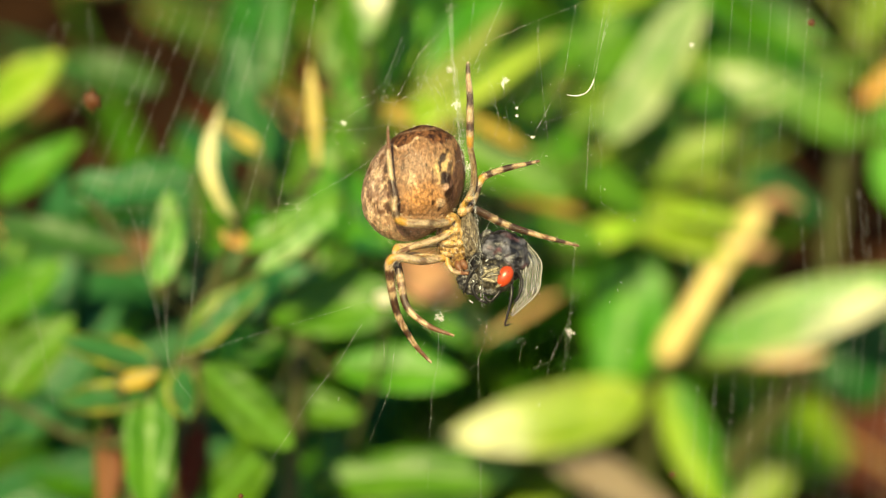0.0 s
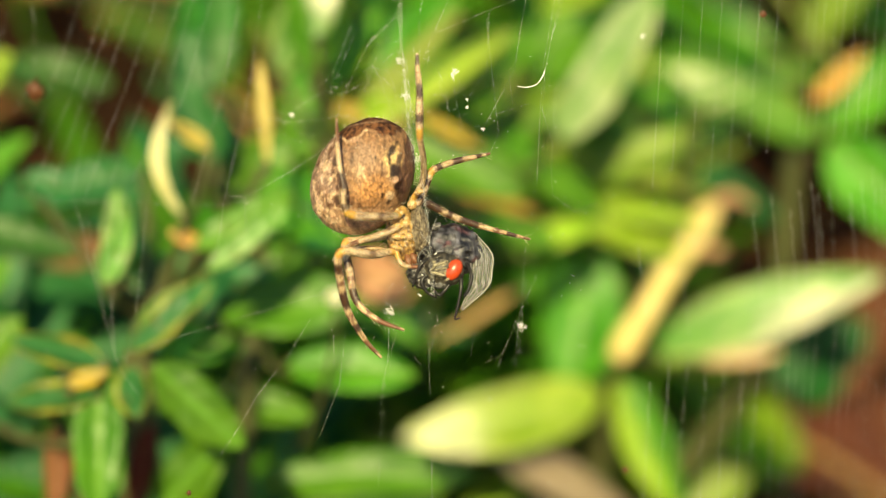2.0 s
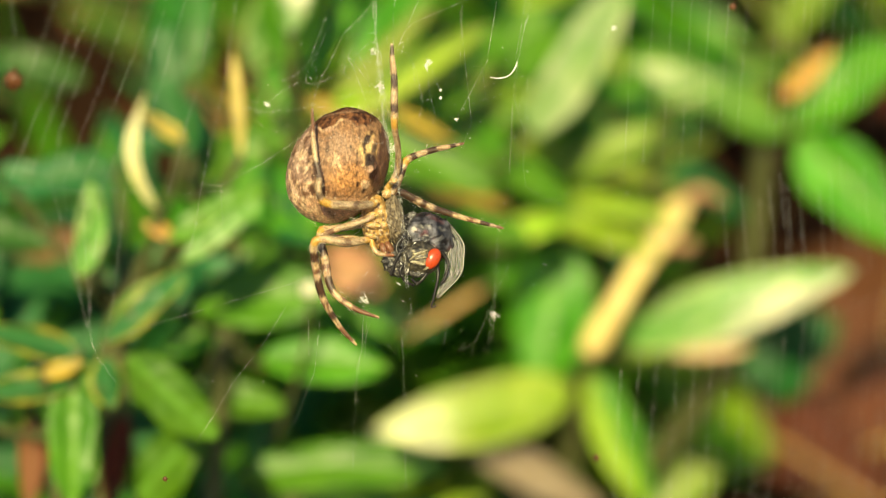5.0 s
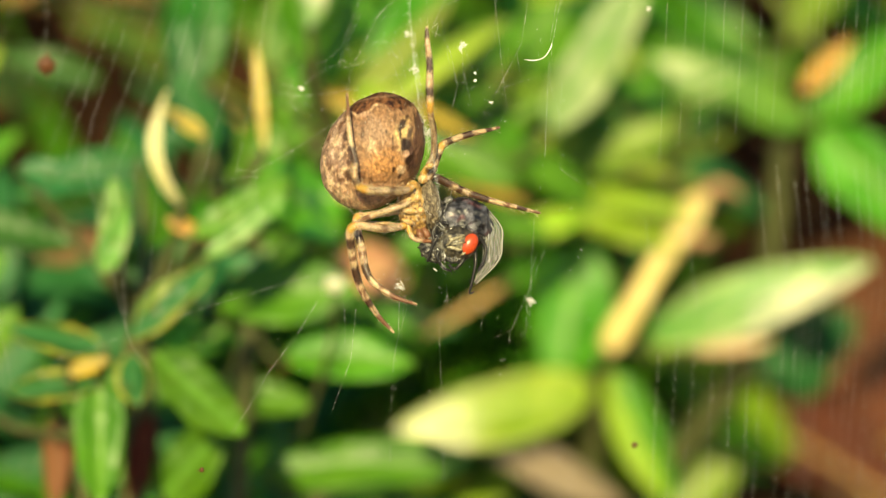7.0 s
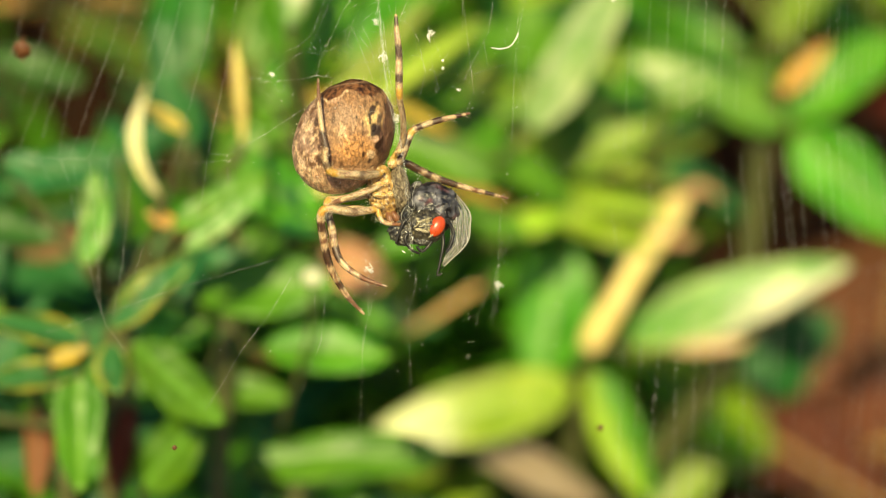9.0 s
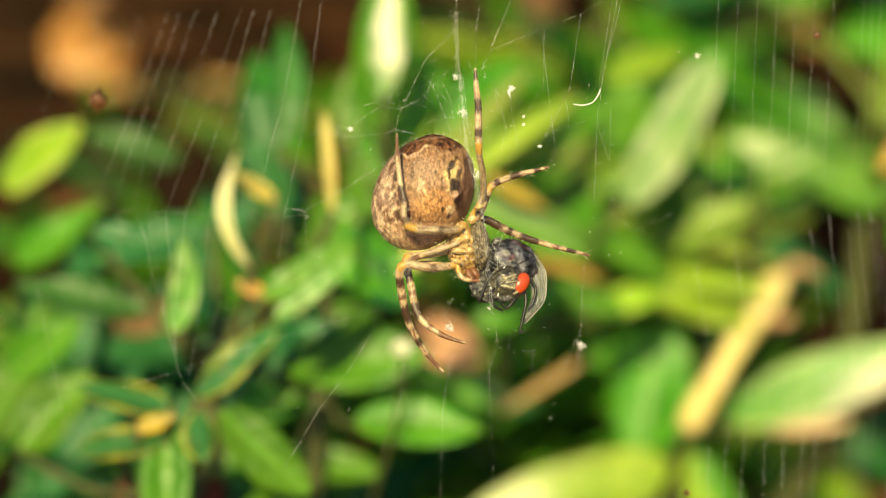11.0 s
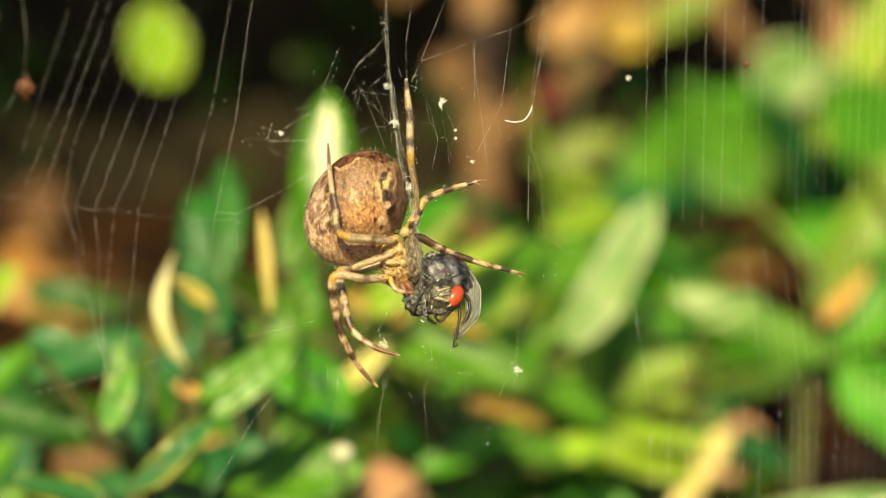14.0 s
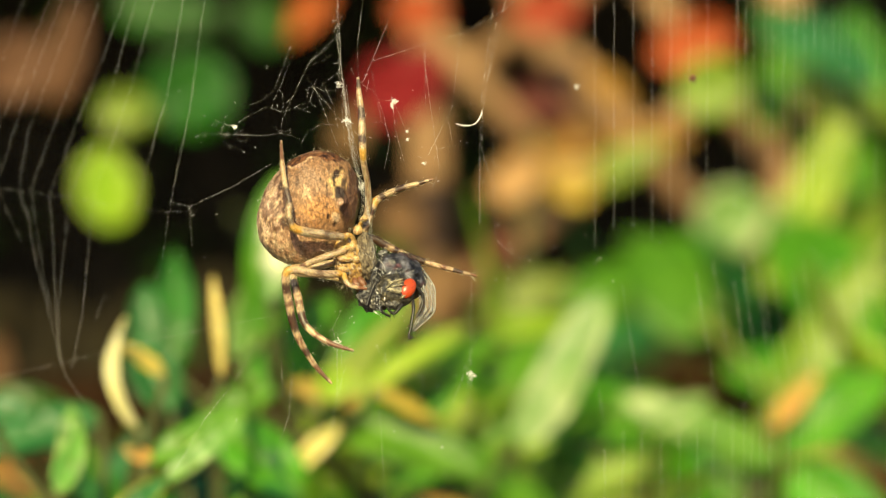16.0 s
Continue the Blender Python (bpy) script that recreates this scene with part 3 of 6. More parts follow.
leaf(far_shrub, (0.1101, 0.8800, 0.2068), (0.1553, 0.8800, 0.2137), 0.0209, (-0.05, -0.93, 0.36), 0, OCHRE)
leaf(far_shrub, (0.1112, 0.9400, 0.2443), (0.1333, 0.9400, 0.2243), 0.0157, (0.12, -0.98, 0.14), 0, OCHRE)
leaf(far_shrub, (0.0560, 0.8400, 0.1905), (0.0805, 0.8400, 0.2065), 0.0216, (-0.10, -0.98, 0.16), 0, TAN, 0.6)
leaf(far_shrub, (0.0472, 0.8000, 0.1648), (0.0671, 0.8000, 0.1766), 0.0222, (-0.22, -0.90, 0.37), 0, RUST)
leaf(right_shrub, (0.0003, 0.1450, 0.2260), (0.0127, 0.1480, 0.2289), 0.0056, (0.10, -0.88, 0.46), 0, LIME)
leaf(right_shrub, (0.0295, 0.2250, 0.1845), (0.0518, 0.2250, 0.1940), 0.0053, (-0.19, -0.88, 0.44), 0, OCHRE)
leaf(right_shrub, (0.0260, 0.2300, 0.1692), (0.0046, 0.2300, 0.1763), 0.0144, (0.17, -0.84, 0.51), 0.05, GREEN)
leaf(right_shrub, (0.0455, 0.2300, 0.2080), (0.0645, 0.2300, 0.2007), 0.0129, (0.17, -0.89, 0.43), 0.05, GREEN)
leaf(right_shrub, (-0.0189, 0.1300, 0.2061), (-0.0076, 0.1300, 0.1949), 0.0119, (0.34, -0.88, 0.34), 0, GREEN)
leaf(near_shrub, (-0.0521, 0.0700, 0.2127), (-0.0437, 0.0740, 0.2210), 0.0089, (-0.05, -0.88, 0.47), 0, GREEN)
leaf(near_shrub, (-0.0571, 0.0900, 0.2143), (-0.0476, 0.0900, 0.2219), 0.0079, (-0.29, -0.88, 0.36), 0, GREEN)
leaf(right_shrub, (-0.0298, 0.1200, 0.2115), (-0.0197, 0.1200, 0.2124), 0.0035, (-0.06, -0.74, 0.67), 0, TAN, 0.5)
leaf(right_shrub, (0.0210, 0.2200, 0.1580), (0.0344, 0.2200, 0.1818), 0.0152, (-0.34, -0.92, 0.19), 0.03, GREEN)
leaf(right_shrub, (0.0081, 0.2200, 0.1968), (0.0264, 0.2200, 0.2026), 0.0080, (-0.18, -0.81, 0.56), 0.03, LIME)
leaf(right_shrub, (0.0190, 0.2400, 0.1732), (0.0383, 0.2400, 0.1849), 0.0145, (-0.30, -0.82, 0.49), 0.03, GREEN)
leaf(right_shrub, (0.0263, 0.2200, 0.1839), (0.0447, 0.2300, 0.1937), 0.0093, (0.07, -0.76, 0.64), 0.03, PALE)
leaf(right_shrub, (0.0006, 0.1550, 0.1972), (0.0163, 0.1600, 0.2027), 0.0072, (0.03, -0.77, 0.63), 0.03, GREEN)
leaf(right_shrub, (0.0160, 0.1700, 0.2092), (0.0324, 0.1750, 0.1985), 0.0085, (0.51, -0.75, 0.42), 0.03, GREEN)
leaf(right_shrub, (0.0158, 0.1700, 0.1928), (0.0337, 0.1800, 0.1962), 0.0067, (0.21, -0.63, 0.75), 0.03, LIME)
leaf(right_shrub, (0.0026, 0.1600, 0.2091), (0.0167, 0.1650, 0.2121), 0.0059, (0.11, -0.72, 0.68), 0.03, GREEN)
leaf(right_shrub, (0.0086, 0.1600, 0.2071), (0.0214, 0.1650, 0.2013), 0.0026, (0.49, -0.77, 0.41), 0.03, OCHRE)
leaf(right_shrub, (0.0478, 0.1900, 0.2116), (0.0580, 0.1900, 0.2162), 0.0046, (-0.22, -0.85, 0.48), 0.03, PALE)
leaf(right_shrub, (0.0109, 0.1800, 0.2068), (0.0255, 0.1800, 0.2141), 0.0062, (-0.23, -0.86, 0.46), 0.03, GREEN)
leaf(right_shrub, (0.0248, 0.1700, 0.1943), (0.0105, 0.1700, 0.2000), 0.0071, (0.22, -0.81, 0.54), 0.03, GREEN)
leaf(near_shrub, (-0.0219, 0.0640, 0.2337), (-0.0254, 0.0640, 0.2354), 0.0021, (0.1, -0.9, 0.4), 0.03, ORANGE)
leaf(right_shrub, (-0.0252, 0.1250, 0.2334), (-0.0249, 0.1350, 0.2492), 0.0070, (0.1, -0.92, 0.35), 0.03, DARKGREEN)
leaf(right_shrub, (-0.0167, 0.1300, 0.2339), (-0.0120, 0.1400, 0.2459), 0.0077, (-0.1, -0.9, 0.4), 0.03, EDGED)
leaf(right_shrub, (-0.0298, 0.1300, 0.2342), (-0.0301, 0.1400, 0.2439), 0.0061, (0.3, -0.9, 0.3), 0.03, DARKGREEN)
leaf(right_shrub, (0.0138, 0.2050, 0.1440), (0.0422, 0.2050, 0.1286), 0.0105, (0.0, -0.80, 0.60), 0.03, TAUPE)
leaf(near_shrub, (-0.0378, 0.0500, 0.2219), (-0.0313, 0.0520, 0.2275), 0.0034, (-0.2, -0.85, 0.5), 0.03, TEAL)
leaf(near_shrub, (-0.0420, 0.0700, 0.2393), (-0.0357, 0.0700, 0.2376), 0.0046, (0.1, -0.75, 0.6), 0.03, TEAL)
leaf(near_shrub, (-0.0281, 0.0550, 0.2269), (-0.0225, 0.0600, 0.2304), 0.0035, (-0.1, -0.8, 0.6), 0.03, EDGED)
leaf(near_shrub, (-0.0315, 0.0550, 0.2325), (-0.0292, 0.0600, 0.2387), 0.0041, (0.1, -0.95, 0.3), 0.03, EDGED)
leaf(right_shrub, (-0.0240, 0.1000, 0.2262), (-0.0128, 0.1100, 0.2334), 0.0062, (0.1, -0.8, 0.6), 0.03, GREEN)
leaf(right_shrub, (-0.0176, 0.0900, 0.2305), (-0.0068, 0.0900, 0.2233), 0.0074, (0.2, -0.8, 0.55), 0.03, TEAL)
leaf(right_shrub, (0.0168, 0.1900, 0.1949), (0.0310, 0.1900, 0.2053), 0.0078, (0.05, -0.85, 0.52), 0.03, LIME)
leaf(right_shrub, (0.0045, 0.1800, 0.1968), (0.0174, 0.1800, 0.2069), 0.0071, (-0.1, -0.85, 0.52), 0.03, EDGED)
leaf(right_shrub, (-0.0002, 0.2000, 0.2122), (0.0133, 0.2000, 0.2165), 0.0052, (0.0, -0.85, 0.52), 0.03, LIME)
leaf(right_shrub, (0.0246, 0.2400, 0.2053), (0.0329, 0.2500, 0.2191), 0.0089, (0.05, -0.85, 0.5), 0.03, GREEN)
leaf(right_shrub, (-0.0036, 0.1300, 0.2268), (0.0146, 0.1400, 0.2363), 0.0040, (0.1, -0.85, 0.5), 0.03, LIME)
leaf(far_shrub, (0.1546, 0.7000, 0.2262), (0.1707, 0.7200, 0.2660), 0.0262, (0.1, -0.95, 0.3), 0.03, GREEN)
leaf(far_shrub, (0.1867, 0.7000, 0.2243), (0.1797, 0.7200, 0.2613), 0.0240, (-0.1, -0.95, 0.3), 0.03, OLIVE)
leaf(far_shrub, (0.1931, 0.6600, 0.2351), (0.1847, 0.6800, 0.2727), 0.0229, (0.0, -0.95, 0.3), 0.03, GREEN)
leaf(right_shrub, (-0.0051, 0.2170, 0.1644), (0.0196, 0.2170, 0.1794), 0.0130, (0.1, -0.84, 0.53), 0.03, GREEN)
# << leaves


# ---- stems of the shrubs ----
def bark_material(name, dark, light):
    m, nt, b = material(name, 0.75)
    co = nt.nodes.new("ShaderNodeTexCoord").outputs["Object"]
    nt.links.new(ramp(nt, noise_node(nt, 260, 5, co), [(0.3, dark), (0.7, light)]), b.inputs["Base Color"])
    bump(nt, b, noise_node(nt, 700, 4, co), 0.6, 0.0005)
    return m


TWIG = bark_material("green_brown_twig", (0.04, 0.05, 0.012), (0.10, 0.11, 0.03))
STRAW = bark_material("straw_stem", (0.62, 0.45, 0.12), (0.88, 0.74, 0.32))
REDTWIG = bark_material("pinkish_twig", (0.26, 0.13, 0.06), (0.46, 0.27, 0.15))


def stem(plant, points, radii, mat, label=""):
    part("stem", tube(bmesh.new(), points, radii, 9, 5), mat, plant, label)


def leaf_stalks(plant, nodes, mat):
    """A thin stalk from each leaf's foot back to the nearest node of the plant's stems."""
    for ob in [o for o in plant.children if o.name.startswith("leaf")]:
        p = ob.matrix_basis.translation
        n = min((Vector(v) for v in nodes), key=lambda v: (v - p).length)
        if 0.001 < (n - p).length < 0.03:
            mid = (p + n) / 2 + Vector((0, 0.004, -0.004))
            part("leaf_stalk", tube(bmesh.new(), [n, mid, p], [0.0007, 0.0006, 0.0005], 5, 2), mat, plant)


NEAR_NODES = [(-0.030, 0.072, 0.12), (-0.031, 0.066, 0.19), (-0.029, 0.068, 0.225), (-0.034, 0.052, 0.215), (-0.018, 0.085, 0.215), (-0.010, 0.09, 0.19)]
stem(near_shrub, [(-0.030, 0.075, -0.01), NEAR_NODES[0], NEAR_NODES[1], NEAR_NODES[2]], [0.0022, 0.002, 0.0016, 0.001], TWIG)
stem(near_shrub, [NEAR_NODES[0], (-0.034, 0.056, 0.17), NEAR_NODES[3]], [0.0016, 0.0013, 0.001], TWIG)
stem(near_shrub, [NEAR_NODES[0], (-0.022, 0.084, 0.17), NEAR_NODES[4]], [0.0016, 0.0013, 0.001], TWIG)
stem(near_shrub, [NEAR_NODES[0], (-0.015, 0.09, 0.16), NEAR_NODES[5]], [0.0016, 0.0013, 0.001], TWIG)
RIGHT_NODES = [(0.036, 0.235, 0.10), (0.0385, 0.199, 0.165), (0.048, 0.206, 0.188), (0.070, 0.215, 0.2), (0.020, 0.215, 0.19), (0.005, 0.16, 0.20), (0.045, 0.225, 0.2), (-0.008, 0.12, 0.225)]
stem(right_shrub, [(0.034, 0.235, -0.01), (0.036, 0.225, 0.10), (0.0385, 0.205, 0.160)], [0.0022, 0.002, 0.0016], TWIG)
stem(right_shrub, [(0.0372, 0.1930, 0.1648), (0.0392, 0.1948, 0.1676), (0.0432, 0.1985, 0.1728), (0.0468, 0.2022, 0.1776), (0.0492, 0.2045, 0.1806), (0.0530, 0.2080, 0.1852), (0.0552, 0.2098, 0.1866)], [0.0016, 0.0025, 0.0020, 0.0021, 0.0026, 0.0027, 0.0017], STRAW, "thick straw-yellow woody stem")
stem(right_shrub, [(0.0500, 0.2050, 0.1815), (0.0520, 0.2045, 0.1862), (0.0526, 0.2040, 0.1890)], [0.0016, 0.0013, 0.0005], STRAW)
stem(right_shrub, [(0.0508, 0.2055, 0.1818), (0.0545, 0.2050, 0.1806), (0.0570, 0.2045, 0.1812)], [0.0014, 0.0012, 0.0005], REDTWIG)
stem(right_shrub, [(0.0535, 0.209, 0.186), (0.058, 0.212, 0.1885), (0.062, 0.21, 0.187)], [0.0014, 0.0012, 0.0006], REDTWIG)
stem(right_shrub, [RIGHT_NODES[0], (0.065, 0.22, 0.15), RIGHT_NODES[3]], [0.003, 0.0025, 0.0018], TWIG)
stem(right_shrub, [RIGHT_NODES[0], (0.025, 0.245, 0.15), RIGHT_NODES[4]], [0.003, 0.0025, 0.0018], TWIG)
stem(right_shrub, [RIGHT_NODES[0], (0.015, 0.24, 0.15), (0.004, 0.21, 0.19), RIGHT_NODES[5], (-0.002, 0.14, 0.215), RIGHT_NODES[7]], [0.003, 0.002, 0.0018, 0.0016, 0.0013, 0.001], TWIG)
stem(right_shrub, [RIGHT_NODES[0], (0.04, 0.22, 0.16), RIGHT_NODES[6]], [0.003, 0.0025, 0.0018], TWIG)
FAR_NODES = [(0.05, 0.8, 0.08), (-0.1, 0.55, 0.14), (0.15, 0.62, 0.2), (0.08, 0.85, 0.22), (-0.05, 0.7, 0.2)]
stem(far_shrub, [(0.05, 0.8, -0.01), FAR_NODES[0]], [0.006, 0.005], TWIG)
for node in FAR_NODES[1:]:
    a, b = Vector(FAR_NODES[0]), Vector(node)
    stem(far_shrub, [a, (a + b) / 2 + Vector((0, 0, -0.02)), b], [0.004, 0.003, 0.002], TWIG)

leaf_stalks(near_shrub, NEAR_NODES, TWIG)
leaf_stalks(right_shrub, RIGHT_NODES, TWIG)
leaf_stalks(far_shrub, FAR_NODES, TWIG)

# the inner foliage of the bushes: many like leaves on shared meshes
INNER = []
for k in range(10):
    bm = leaf_mesh(0.027 + 0.002 * k, 0.0080 + 0.0005 * k, 0.06 * (k % 3 - 1), 500 + k)
    me = bpy.data.meshes.new("leaf")
    bm.to_mesh(me)
    bm.free()
    for p in me.polygons:
        p.use_smooth = True
    INNER.append(me)
INNER_MATS = [GREEN, LIME, TEAL, GREEN, DARKGREEN, GREEN, LIME, GREEN, TEAL, OLIVE]
for me, mat in zip(INNER, INNER_MATS):
    me.materials.append(mat)


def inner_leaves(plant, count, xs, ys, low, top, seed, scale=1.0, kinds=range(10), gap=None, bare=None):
    """Leaves strewn through a part of the plan, below the height top(x, y); gap and bare clear the camera's view."""
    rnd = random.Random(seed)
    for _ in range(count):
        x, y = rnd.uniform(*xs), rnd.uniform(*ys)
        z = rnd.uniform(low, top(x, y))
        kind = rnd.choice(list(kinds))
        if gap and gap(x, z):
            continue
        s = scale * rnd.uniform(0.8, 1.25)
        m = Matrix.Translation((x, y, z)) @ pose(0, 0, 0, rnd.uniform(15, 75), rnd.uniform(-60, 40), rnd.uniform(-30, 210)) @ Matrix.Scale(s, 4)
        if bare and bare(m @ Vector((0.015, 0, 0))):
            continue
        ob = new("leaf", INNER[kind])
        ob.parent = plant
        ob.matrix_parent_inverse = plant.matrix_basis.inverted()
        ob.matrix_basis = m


# Heights and cleared zones are fitted to the camera's rays and the sun's.
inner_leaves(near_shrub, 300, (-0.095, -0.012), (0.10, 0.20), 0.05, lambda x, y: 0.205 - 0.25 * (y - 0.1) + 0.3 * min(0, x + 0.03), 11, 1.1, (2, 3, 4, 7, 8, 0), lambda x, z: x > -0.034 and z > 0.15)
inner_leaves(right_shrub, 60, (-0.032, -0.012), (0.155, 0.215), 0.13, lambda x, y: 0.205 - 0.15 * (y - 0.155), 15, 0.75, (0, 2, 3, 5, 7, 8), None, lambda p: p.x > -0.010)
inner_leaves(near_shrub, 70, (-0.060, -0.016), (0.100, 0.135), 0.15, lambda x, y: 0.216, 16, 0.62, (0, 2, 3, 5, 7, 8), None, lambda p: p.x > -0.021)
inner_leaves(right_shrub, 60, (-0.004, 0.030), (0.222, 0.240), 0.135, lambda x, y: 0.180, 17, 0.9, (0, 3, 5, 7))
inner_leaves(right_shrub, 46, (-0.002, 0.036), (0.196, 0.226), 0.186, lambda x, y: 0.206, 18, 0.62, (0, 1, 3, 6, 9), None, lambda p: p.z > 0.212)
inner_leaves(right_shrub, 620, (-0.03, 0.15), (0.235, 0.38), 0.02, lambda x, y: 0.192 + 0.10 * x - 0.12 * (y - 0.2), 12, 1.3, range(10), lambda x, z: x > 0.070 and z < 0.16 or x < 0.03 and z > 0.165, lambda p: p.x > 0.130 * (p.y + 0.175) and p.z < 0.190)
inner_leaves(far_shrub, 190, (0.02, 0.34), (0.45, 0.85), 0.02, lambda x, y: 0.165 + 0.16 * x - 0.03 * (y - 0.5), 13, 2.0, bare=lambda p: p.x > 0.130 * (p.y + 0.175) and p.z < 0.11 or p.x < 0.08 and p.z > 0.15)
inner_leaves(far_shrub, 36, (-0.22, 0.02), (0.42, 0.9), 0.01, lambda x, y: 0.08, 14, 2.0, (2, 3, 4, 7, 8))


def blossom():
    """A small white bud on a thin stalk among the near leaves."""
    bm = bmesh.new()
    for k in range(5):
        a = radians(72 * k)
        tube(bm, [(-0.0072, 0.068, 0.2254), (-0.0072 + 0.0007 * math.cos(a), 0.068 + 0.0004 * math.sin(a), 0.2260 + 0.0003 * math.sin(a)), (-0.0072 + 0.0005 * math.cos(a), 0.0676, 0.2268)], [0.0003, 0.0006, 0.0002], 8, 4)
    bud = part("blossom", bm, PETAL, near_shrub, "small white flower bud")
    part("stalk", tube(bmesh.new(), [(-0.0072, 0.068, 0.2256), (-0.0080, 0.073, 0.216), (-0.012, 0.082, 0.20)], [0.00025, 0.0003, 0.0004], 6, 4), TWIG, bud)


PETAL = leaf_material("white_petal", (0.80, 0.80, 0.66), (0.90, 0.90, 0.80), (0.8, 0.8, 0.6), 0.5)
blossom()


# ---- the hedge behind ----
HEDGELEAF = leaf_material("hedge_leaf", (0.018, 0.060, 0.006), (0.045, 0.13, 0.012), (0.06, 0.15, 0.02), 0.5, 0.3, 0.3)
# outline of the hedge from its foot up the hollow face, out along the unseen overhang added to shade it, over the top
# and down the back
HEDGE_EDGE = [(1.56, -0.02), (1.53, 0.12), (1.52, 0.26), (1.44, 0.35), (1.22, 0.39), (1.02, 0.42), (0.94, 0.50), (0.93, 0.66), (0.97, 0.86), (1.08, 1.06), (1.28, 1.20), (1.55, 1.26), (1.85, 1.20), (2.05, 1.0), (2.12, 0.6), (2.10, 0.2), (2.10, -0.02)]


def build_hedge():
    """A dense hedge; its hollow and unseen overhang are added to darken the foot."""
    hedge = thing("hedge", (0, 1.5, 0), "dense dark green hedge with an unseen overhang added to shade its foot", "hedge")
    m, nt, b = material("hedge_twigs", 0.9, 0, 0.2)
    co = nt.nodes.new("ShaderNodeTexCoord").outputs["Object"]
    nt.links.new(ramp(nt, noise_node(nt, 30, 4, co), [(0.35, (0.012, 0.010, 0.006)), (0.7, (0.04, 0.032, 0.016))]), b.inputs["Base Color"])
    bm = bmesh.new()
    nx, half = 60, 2.4
    rows = []
    for i in range(nx + 1):
        x = -half + 2 * half * i / nx
        inset = 1 - 0.25 * max(0.0, abs(x) / half - 0.85) / 0.15
        rows.append([bm.verts.new((x, 1.6 + (y - 1.6) * inset + 0.05 * noise.noise((x * 5, k * 0.9, 2)), max(-0.02, z * inset + (0.05 * noise.noise((x * 5, k * 0.9, 7)) if z > 0.5 else 0)))) for k, (y, z) in enumerate(HEDGE_EDGE)])
    for r0, r1 in zip(rows, rows[1:]):
        for k in range(len(HEDGE_EDGE) - 1):
            bm.faces.new((r0[k], r1[k], r1[k + 1], r0[k + 1]))
    bm.faces.new(rows[0])
    bm.faces.new(rows[-1][::-1])
    bmesh.ops.recalc_face_normals(bm, faces=bm.faces)
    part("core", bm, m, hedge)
    rnd = random.Random(5)
    verts, faces = [], []
    for _ in range(9000):
        k = rnd.randrange(len(HEDGE_EDGE) - 1)
        (y0, z0), (y1, z1) = HEDGE_EDGE[k], HEDGE_EDGE[k + 1]
        f = rnd.random()
        c = Vector((rnd.uniform(-half, half), y0 + (y1 - y0) * f + rnd.uniform(-0.05, 0.05), max(0.02, z0 + (z1 - z0) * f + rnd.uniform(-0.02, 0.05))))
        t = Matrix.Translation(c) @ pose(0, 0, 0, rnd.uniform(20, 120), rnd.uniform(-50, 50), rnd.uniform(0, 360))
        n = len(verts)
        ln, w = rnd.uniform(0.035, 0.06), rnd.uniform(0.010, 0.017)
        verts += [t @ Vector(v) for v in ((0, 0, 0), (ln * 0.45, -w, 0.004), (ln, 0, -0.004), (ln * 0.45, w, 0.004))]
        faces.append((n, n + 1, n + 2, n + 3))
    me = bpy.data.meshes.new("foliage")
    me.from_pydata(verts, [], faces)
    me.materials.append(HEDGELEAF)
    ob = new("foliage", me)
    ob.parent, ob.matrix_parent_inverse = hedge, hedge.matrix_basis.inverted()
    tagged(ob, kind="stuff")


build_hedge()



# ---- the trellis ----
def build_trellis():
    """A panel of thin crossed slats standing on the soil before the hedge."""
    trellis = thing("trellis", (0.12, 1.06, 0), "weathered tan wooden trellis of crossed diagonal slats", "trellis")
    wood = bark_material("weathered_slat", (0.20, 0.105, 0.045), (0.42, 0.25, 0.12))
    for k, (x, z, lean, y, ln) in enumerate(((0.101, 0.25, -65, 1.06, 0.11), (0.067, 0.228, -49, 1.06, 0.11), (0.150, 0.20, -52, 1.06, 0.13), (0.19, 0.235, -55, 1.06, 0.12), (0.110, 0.165, 37, 1.068, 0.20), (0.13, 0.29, 34, 1.068, 0.22))):
        d = Vector((math.cos(radians(lean)), 0, math.sin(radians(lean))))
        side = Vector((-d.z, 0, d.x))
        bm = bmesh.new()
        bmesh.ops.create_cube(bm, size=1.0)
        for v in bm.verts:
            v.co = Vector((x, y, z)) + d * v.co.x * ln + side * v.co.z * 0.0135 + Vector((0, v.co.y * 0.006, 0))
        bmesh.ops.bevel(bm, geom=list(bm.edges), offset=0.0012, segments=2, affect="EDGES")
        part("slat", bm, wood, trellis)
    for x in (0.035, 0.232):
        bm = bmesh.new()
        bmesh.ops.create_cube(bm, size=1.0)
        for v in bm.verts:
            v.co = Vector((x, 1.072, 0.17)) + Vector((v.co.x * 0.02, v.co.y * 0.016, v.co.z * 0.36))
        bmesh.ops.bevel(bm, geom=list(bm.edges), offset=0.0015, segments=2, affect="EDGES")
        part("post", bm, wood, trellis)


build_trellis()

